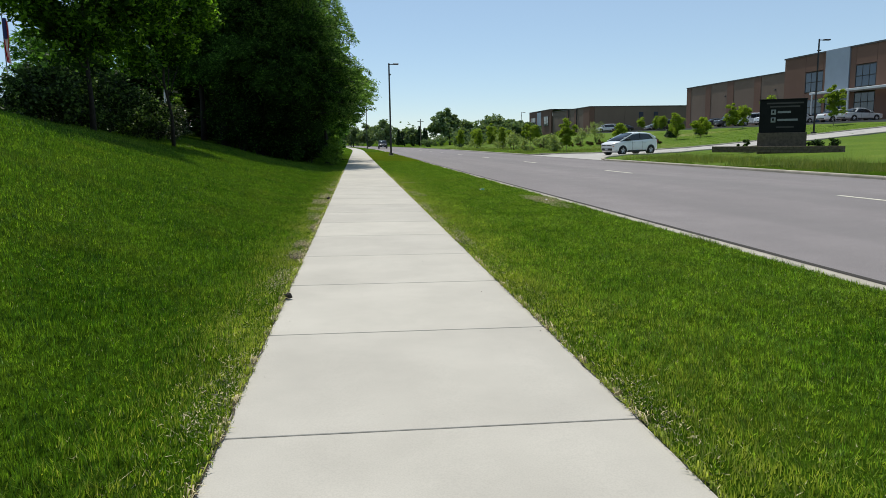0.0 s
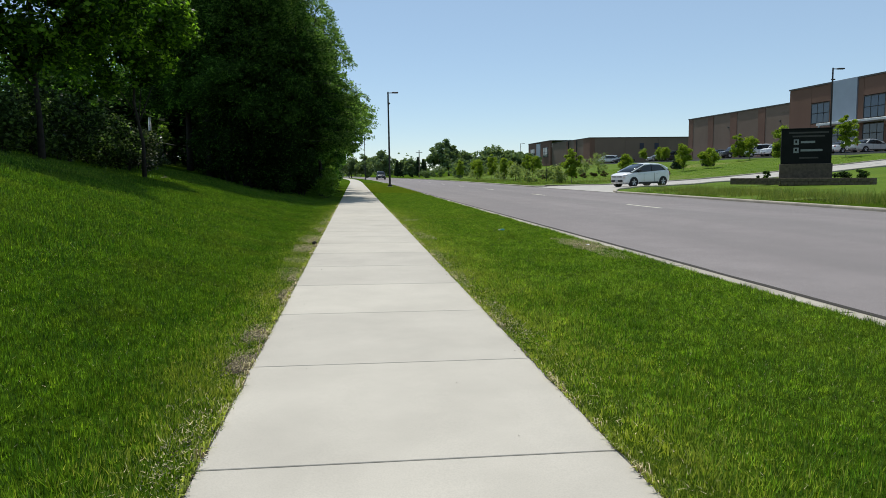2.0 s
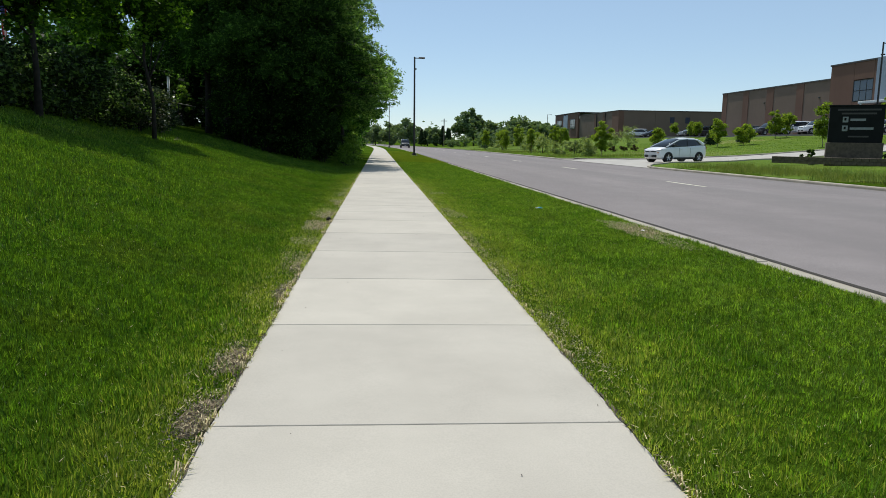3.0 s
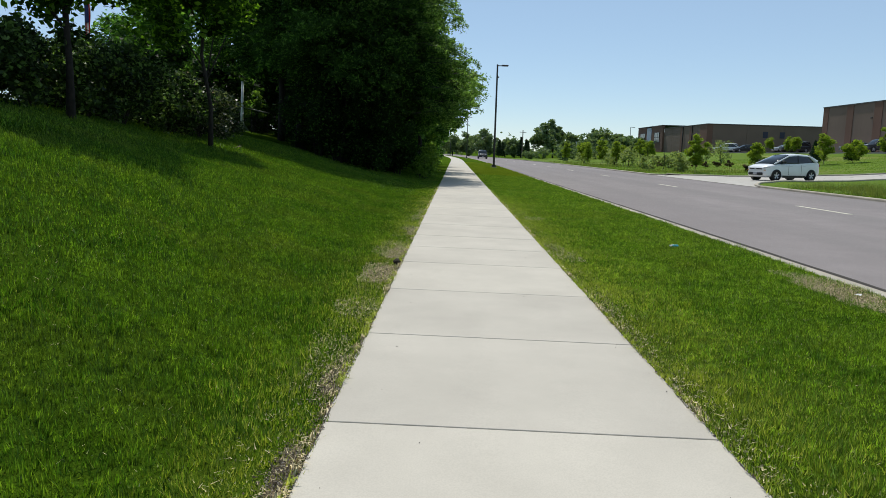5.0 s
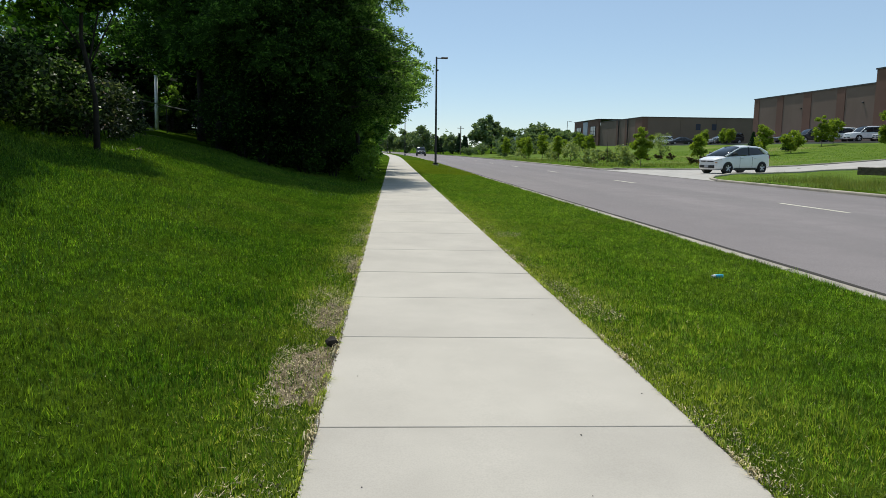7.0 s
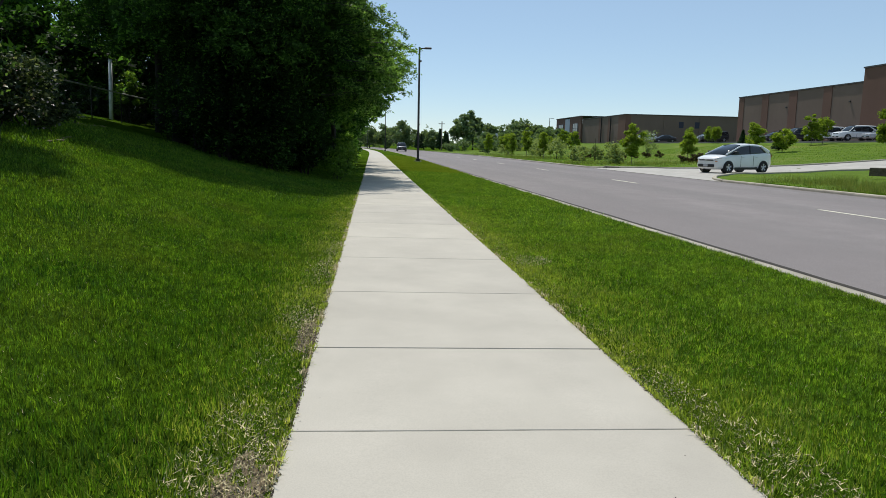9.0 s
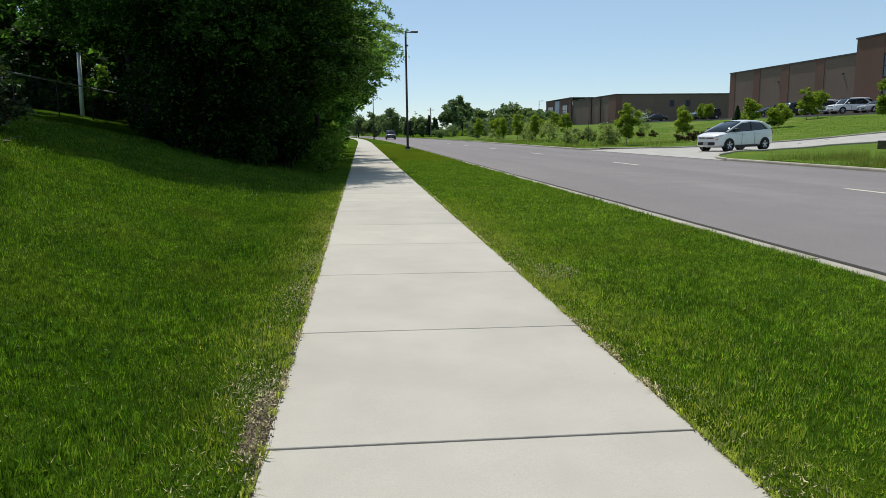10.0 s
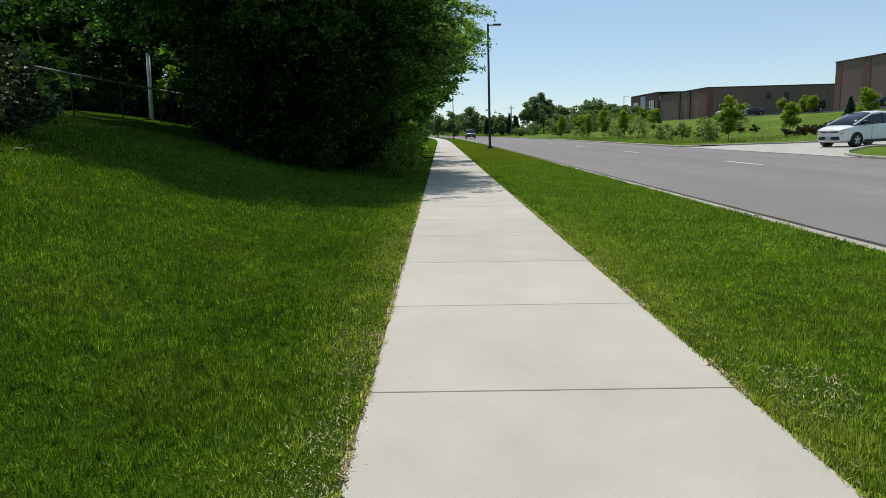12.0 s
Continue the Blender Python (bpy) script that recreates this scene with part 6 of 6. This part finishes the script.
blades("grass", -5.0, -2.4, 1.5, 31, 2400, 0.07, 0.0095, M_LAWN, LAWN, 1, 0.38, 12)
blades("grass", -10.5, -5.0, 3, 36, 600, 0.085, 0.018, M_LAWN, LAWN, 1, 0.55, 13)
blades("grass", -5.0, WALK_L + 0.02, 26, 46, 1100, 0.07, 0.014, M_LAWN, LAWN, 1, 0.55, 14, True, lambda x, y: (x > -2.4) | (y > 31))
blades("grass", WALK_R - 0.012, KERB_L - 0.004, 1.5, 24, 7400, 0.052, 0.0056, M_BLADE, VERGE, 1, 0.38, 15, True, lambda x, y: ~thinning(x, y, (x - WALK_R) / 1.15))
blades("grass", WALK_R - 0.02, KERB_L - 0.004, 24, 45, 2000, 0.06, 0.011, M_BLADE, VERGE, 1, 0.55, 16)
blades("grass", WALK_R - 0.02, KERB_L + 0.02, 45, 90, 450, 0.085, 0.022, M_BLADE_FAR, VERGE, 1, 0.5, 17)
EDGE = "yellow-green grass along the sidewalk's edge"
blades("edge_grass", WALK_L - 0.75, WALK_L + 0.012, 1.5, 31, 9500, 0.048, 0.0052, M_BLADE_EDGE, EDGE, 1, 0.45, 31, True, lambda x, y: thinning(x, y, (WALK_L - x) / 0.75))
blades("edge_grass", WALK_R - 0.012, WALK_R + 1.15, 1.5, 27, 8500, 0.048, 0.0052, M_BLADE_EDGE, EDGE, 1, 0.45, 32, True, lambda x, y: thinning(x, y, (x - WALK_R) / 1.15))
# cut leaf tips lying over the sward
blades("grass_clippings", -4.0, WALK_L, 1.5, 24, 150, 0.011, 0.0038, M_BLADE_EDGE, "pale cut grass tips lying on the lawn", 1, 2.0, 33, False, None, 0.035)
blades("grass_clippings", WALK_R, KERB_L, 1.5, 24, 150, 0.011, 0.0038, M_BLADE_EDGE, "pale cut grass tips lying on the verge", 1, 2.0, 34, False, None, 0.035)
for px, py, rx, ry in PATCHES:
    if abs(px) > 5:
        continue
    blades("litter", px - rx, px + rx, py - ry, py + ry, 5200 if (px, py, rx, ry) in SOIL else 2600, 0.012, 0.0056, M_STRAW, "dry bits of grass littered on bare soil", 1, 1.7, int(py * 10), False, lambda x, y: ((x < WALK_L) | (x > WALK_R)) & (x < KERB_L) & (np.hypot((x - px) / rx, (y - py) / ry) < 1.0 + 0.2 * np.sin(9 * x + 7 * y)), 0.03)
blades("dry_grass", WALK_L - 0.30, WALK_L + 0.02, 1.5, 26, 1000, 0.013, 0.0040, M_STRAW, "dry straw lying along the sidewalk's edge", 1, 1.8, 18, False, None, 0.02)
blades("dry_grass", WALK_R - 0.02, WALK_R + 0.26, 1.5, 26, 850, 0.013, 0.0040, M_STRAW, "dry straw lying along the sidewalk's edge", 1, 1.8, 19, False, None, 0.02)
blades("dry_grass", -2.8, WALK_L, 1.5, 24, 120, 0.012, 0.0032, M_STRAW, "dead blades among the lawn grass", 1, 1.2, 20, False, None, 0.025)
blades("dry_grass", WALK_R, KERB_L, 1.5, 24, 180, 0.012, 0.0032, M_STRAW, "dead blades among the verge grass", 1, 1.2, 21, False, None, 0.025)
blades("kerb_weeds", KERB_L - 0.16, KERB_L + 0.02, 2, 60, 70, 0.085, 0.006, M_BLADE, "longer grass overhanging the kerb", 1, 0.4, 22, True, lambda x, y: np.sin(y * 1.9) + np.sin(y * 0.7 + 1) > 0.2)
blades("tall_grass", FAR_KERB + 0.25, 23.5, 14, 43, 260, 0.40, 0.011, M_WEED, "tall unmown pale-tipped grass before the wall", 1, 0.55, 23, False, lambda x, y: (x > 15.5 + 0.4 * np.sin(y)) & (x < 19.2 + 0.8 * np.sin(y * 1.7)) & (np.sin(x * 2.3 + y * 0.8) + np.sin(y * 1.9 - x) > -0.5) & (y < 41.5))
blades("island_grass", FAR_KERB + 0.2, 24, 34, 51, 90, 0.08, 0.02, M_BLADE, "mown grass on the driveway island", 1, 0.5, 24, False, lambda x, y: y < np.interp(x, [15.2, 16, 17.4, 19.6, 22.2, 25.2], [42.4, 45.8, 48.0, 49.9, 51.0, 51.2]))
blades("bank_grass", FAR_KERB + 0.2, 50, 60, 110, 40, 0.10, 0.06, M_BLADE, "mown grass on the bank before the warehouse", 1, 0.5, 25, False, lambda x, y: y > np.interp(x, [15.2, 18, 22, 50], [65, 61.5, 59.4, 59.4]))
blades("roadside_weeds", FAR_KERB + 0.2, 27, 66, 125, 22, 0.32, 0.035, M_WEED, "tall pale weeds along the far kerb", 1, 0.35, 26, False, lambda x, y: (np.sin(x * 0.9 + y * 0.35) + np.sin(y * 0.21) > 0.1) & (x < 24 + 3 * np.sin(y * 0.1)))



def edge_dirt(edge, side, seed):
    """A ragged ribbon of dark soil where the lawn meets the slabs."""
    v, f = [], []
    for j, y in enumerate(np.arange(1.5, 30, 0.02)):
        w = (0.006 if side < 0 else 0.002) + 0.034 * noise.noise(Vector((y * 1.3, seed, 0))) + 0.016 * noise.noise(Vector((y * 5.1, seed, 3))) + 0.010 * noise.noise(Vector((y * 19.0, seed, 7)))
        lap = max(-0.012, 0.004 + 0.016 * noise.noise(Vector((y * 2.1, seed, 11))) + 0.012 * noise.noise(Vector((y * 9.0, seed, 5))))
        xi = edge - side * lap
        xo = edge + side * max(0.006, w)
        zi = 0.0028 + WALK_FALL * (np.clip(xi, WALK_L, WALK_R) - WALK_L) / (WALK_R - WALK_L)
        v += [(xi, y, zi), (xo, y, float(land(xo, y)) + 0.004)]
        if j:
            f.append((2 * j - 2, 2 * j - 1, 2 * j + 1, 2 * j) if side > 0 else (2 * j - 1, 2 * j - 2, 2 * j, 2 * j + 1))
    return tagged(mesh_ob("edge_soil", v, f, M_LITTER), "ragged dark soil where the lawn meets the slabs", "soil", kind="stuff")


def overhang(edge, side, seed, count, mat, label):
    """Tufts rooted at the edge of the lawn whose blades lean over the slabs."""
    r = np.random.default_rng(seed)
    ty = r.uniform(1.5, 30, count)
    keep = np.array([noise.noise(Vector((y * 0.8, seed, 0))) + 0.7 * noise.noise(Vector((y * 3.3, seed, 4))) for y in ty]) > -0.12
    ty = ty[keep]
    per = 13
    n = len(ty) * per
    size = np.repeat(r.uniform(0.5, 1.25, len(ty)), per)
    y = np.repeat(ty, per) + r.normal(0, 0.022, n)
    x = edge + side * (0.004 + np.abs(r.normal(0, 0.016, n)))
    h = 0.038 * size * r.uniform(0.5, 1.2, n)
    over = -side * np.abs(r.normal(0.018, 0.018, n)) * size
    along = r.normal(0, 0.024, n)
    a = r.uniform(0, math.pi, n)
    w = 0.0028 * r.uniform(0.7, 1.4, n)
    z = land(np.where(side > 0, np.maximum(x, WALK_R + 0.004), np.minimum(x, WALK_L - 0.004)), y) - 0.004
    p = np.stack([x, y, z], 1)
    d = np.stack([np.cos(a) * w, np.sin(a) * w, np.zeros(n)], 1)
    mid = p + np.stack([over * 0.45, along * 0.5, h * 0.8 + 0.012], 1)
    tip = p + np.stack([over, along, h * 0.62 + 0.012], 1)
    v = np.stack([p - d, p + d, mid + d * 0.8, mid - d * 0.8, tip], 1).reshape(-1, 3)
    base = np.arange(n)[:, None] * 5
    return tagged(big_mesh("edge_tufts", v, np.concatenate([base + [0, 1, 2], base + [0, 2, 3], base + [3, 2, 4]], 0), mat), label, "grass", kind="stuff")


for edge, side, seed in ((WALK_L, -1, 61), (WALK_R, 1, 62)):
    edge_dirt(edge, side, seed)
    overhang(edge, side, seed + 10, 330, M_BLADE_EDGE, "green tufts hanging over the sidewalk's edge")
    overhang(edge, side, seed + 20, 220, M_STRAW, "dry tufts hanging over the sidewalk's edge")

# scattered grit and twigs on the slabs
r = np.random.default_rng(77)
grit_v, grit_f = [], []
for k in range(70):
    x, y = r.uniform(WALK_L + 0.02, WALK_R - 0.02), r.uniform(2.5, 28)
    if r.random() < 0.6:
        x = WALK_L + abs(r.normal(0, 0.12)) + 0.01 if r.random() < 0.6 else WALK_R - abs(r.normal(0, 0.10)) - 0.01
    s = r.uniform(0.001, 0.003)
    b = len(grit_v)
    a = r.uniform(0, 6.28)
    l = s * r.choice([1, 1, 1, 2.2])
    c, sn = math.cos(a), math.sin(a)
    for dx, dy, dz in ((-l, -s, 0), (l, -s, 0), (l, s, 0), (-l, s, 0), (0, 0, s * 1.3)):
        grit_v.append((x + dx * c - dy * sn, y + dx * sn + dy * c, 0.002 + dz + WALK_FALL * (x - WALK_L) / (WALK_R - WALK_L)))
    grit_f += [(b, b + 1, b + 4), (b + 1, b + 2, b + 4), (b + 2, b + 3, b + 4), (b + 3, b, b + 4)]
tagged(mesh_ob("grit", grit_v, grit_f, M_DEBRIS), "dark grit and bits of twig on the slabs", "grit", kind="stuff")


def crumbs(name, count, size, mat, label, seed, overlap):
    """Small angular bits in the worn patches and along both edges of the slabs."""
    r = np.random.default_rng(seed)
    v, f = [], []
    for k in range(count):
        if r.random() < 0.4:
            px, py, rx, ry = PATCHES[r.integers(8 if r.random() < 0.6 else len(PATCHES))]
            x, y = px + r.normal(0, rx * 0.6), py + r.normal(0, ry * 0.6)
            if abs(px) > 5 or WALK_L < x < WALK_R or x > KERB_L:
                continue
        else:
            left, y = r.random() < 0.6, r.uniform(2, 28)
            if noise.noise(Vector((y * 1.1, 7.0 if left else 0.0, seed))) + 0.6 * noise.noise(Vector((y * 5.3, 3.0 if left else 0.0, seed))) < r.uniform(-0.25, 0.2):
                continue
            off = r.normal(0.004, 0.022)
            off = max(off, -overlap * abs(r.normal()))
            x = WALK_L - off if left else WALK_R + off
        s = size * r.uniform(0.4, 1.3)
        a, l = r.uniform(0, 6.28), r.uniform(0.6, 1.6)
        z = 0.003 + WALK_FALL * (x - WALK_L) / (WALK_R - WALK_L) if WALK_L < x < WALK_R else float(land(x, y)) + 0.008
        c, sn = math.cos(a) * s, math.sin(a) * s
        b = len(v)
        v += [(x - c * l, y - sn * l, z), (x + sn * 0.7, y - c * 0.7, z), (x + c * l, y + sn * l, z), (x - sn * 0.7, y + c * 0.7, z), (x + 0.2 * c, y + 0.3 * sn, z + s * 0.8)]
        f += [(b, b + 1, b + 4), (b + 1, b + 2, b + 4), (b + 2, b + 3, b + 4), (b + 3, b, b + 4)]
    return tagged(mesh_ob(name, v, f, mat), label, "debris", kind="stuff")


crumbs("soil_crumbs", 20000, 0.0054, M_LITTER, "dark soil and leaf crumbs along the sidewalk", 5, 0.007)
crumbs("stone_chips", 5200, 0.0048, M_ROCK, "pale stone chips in the soil by the sidewalk", 9, 0.006)
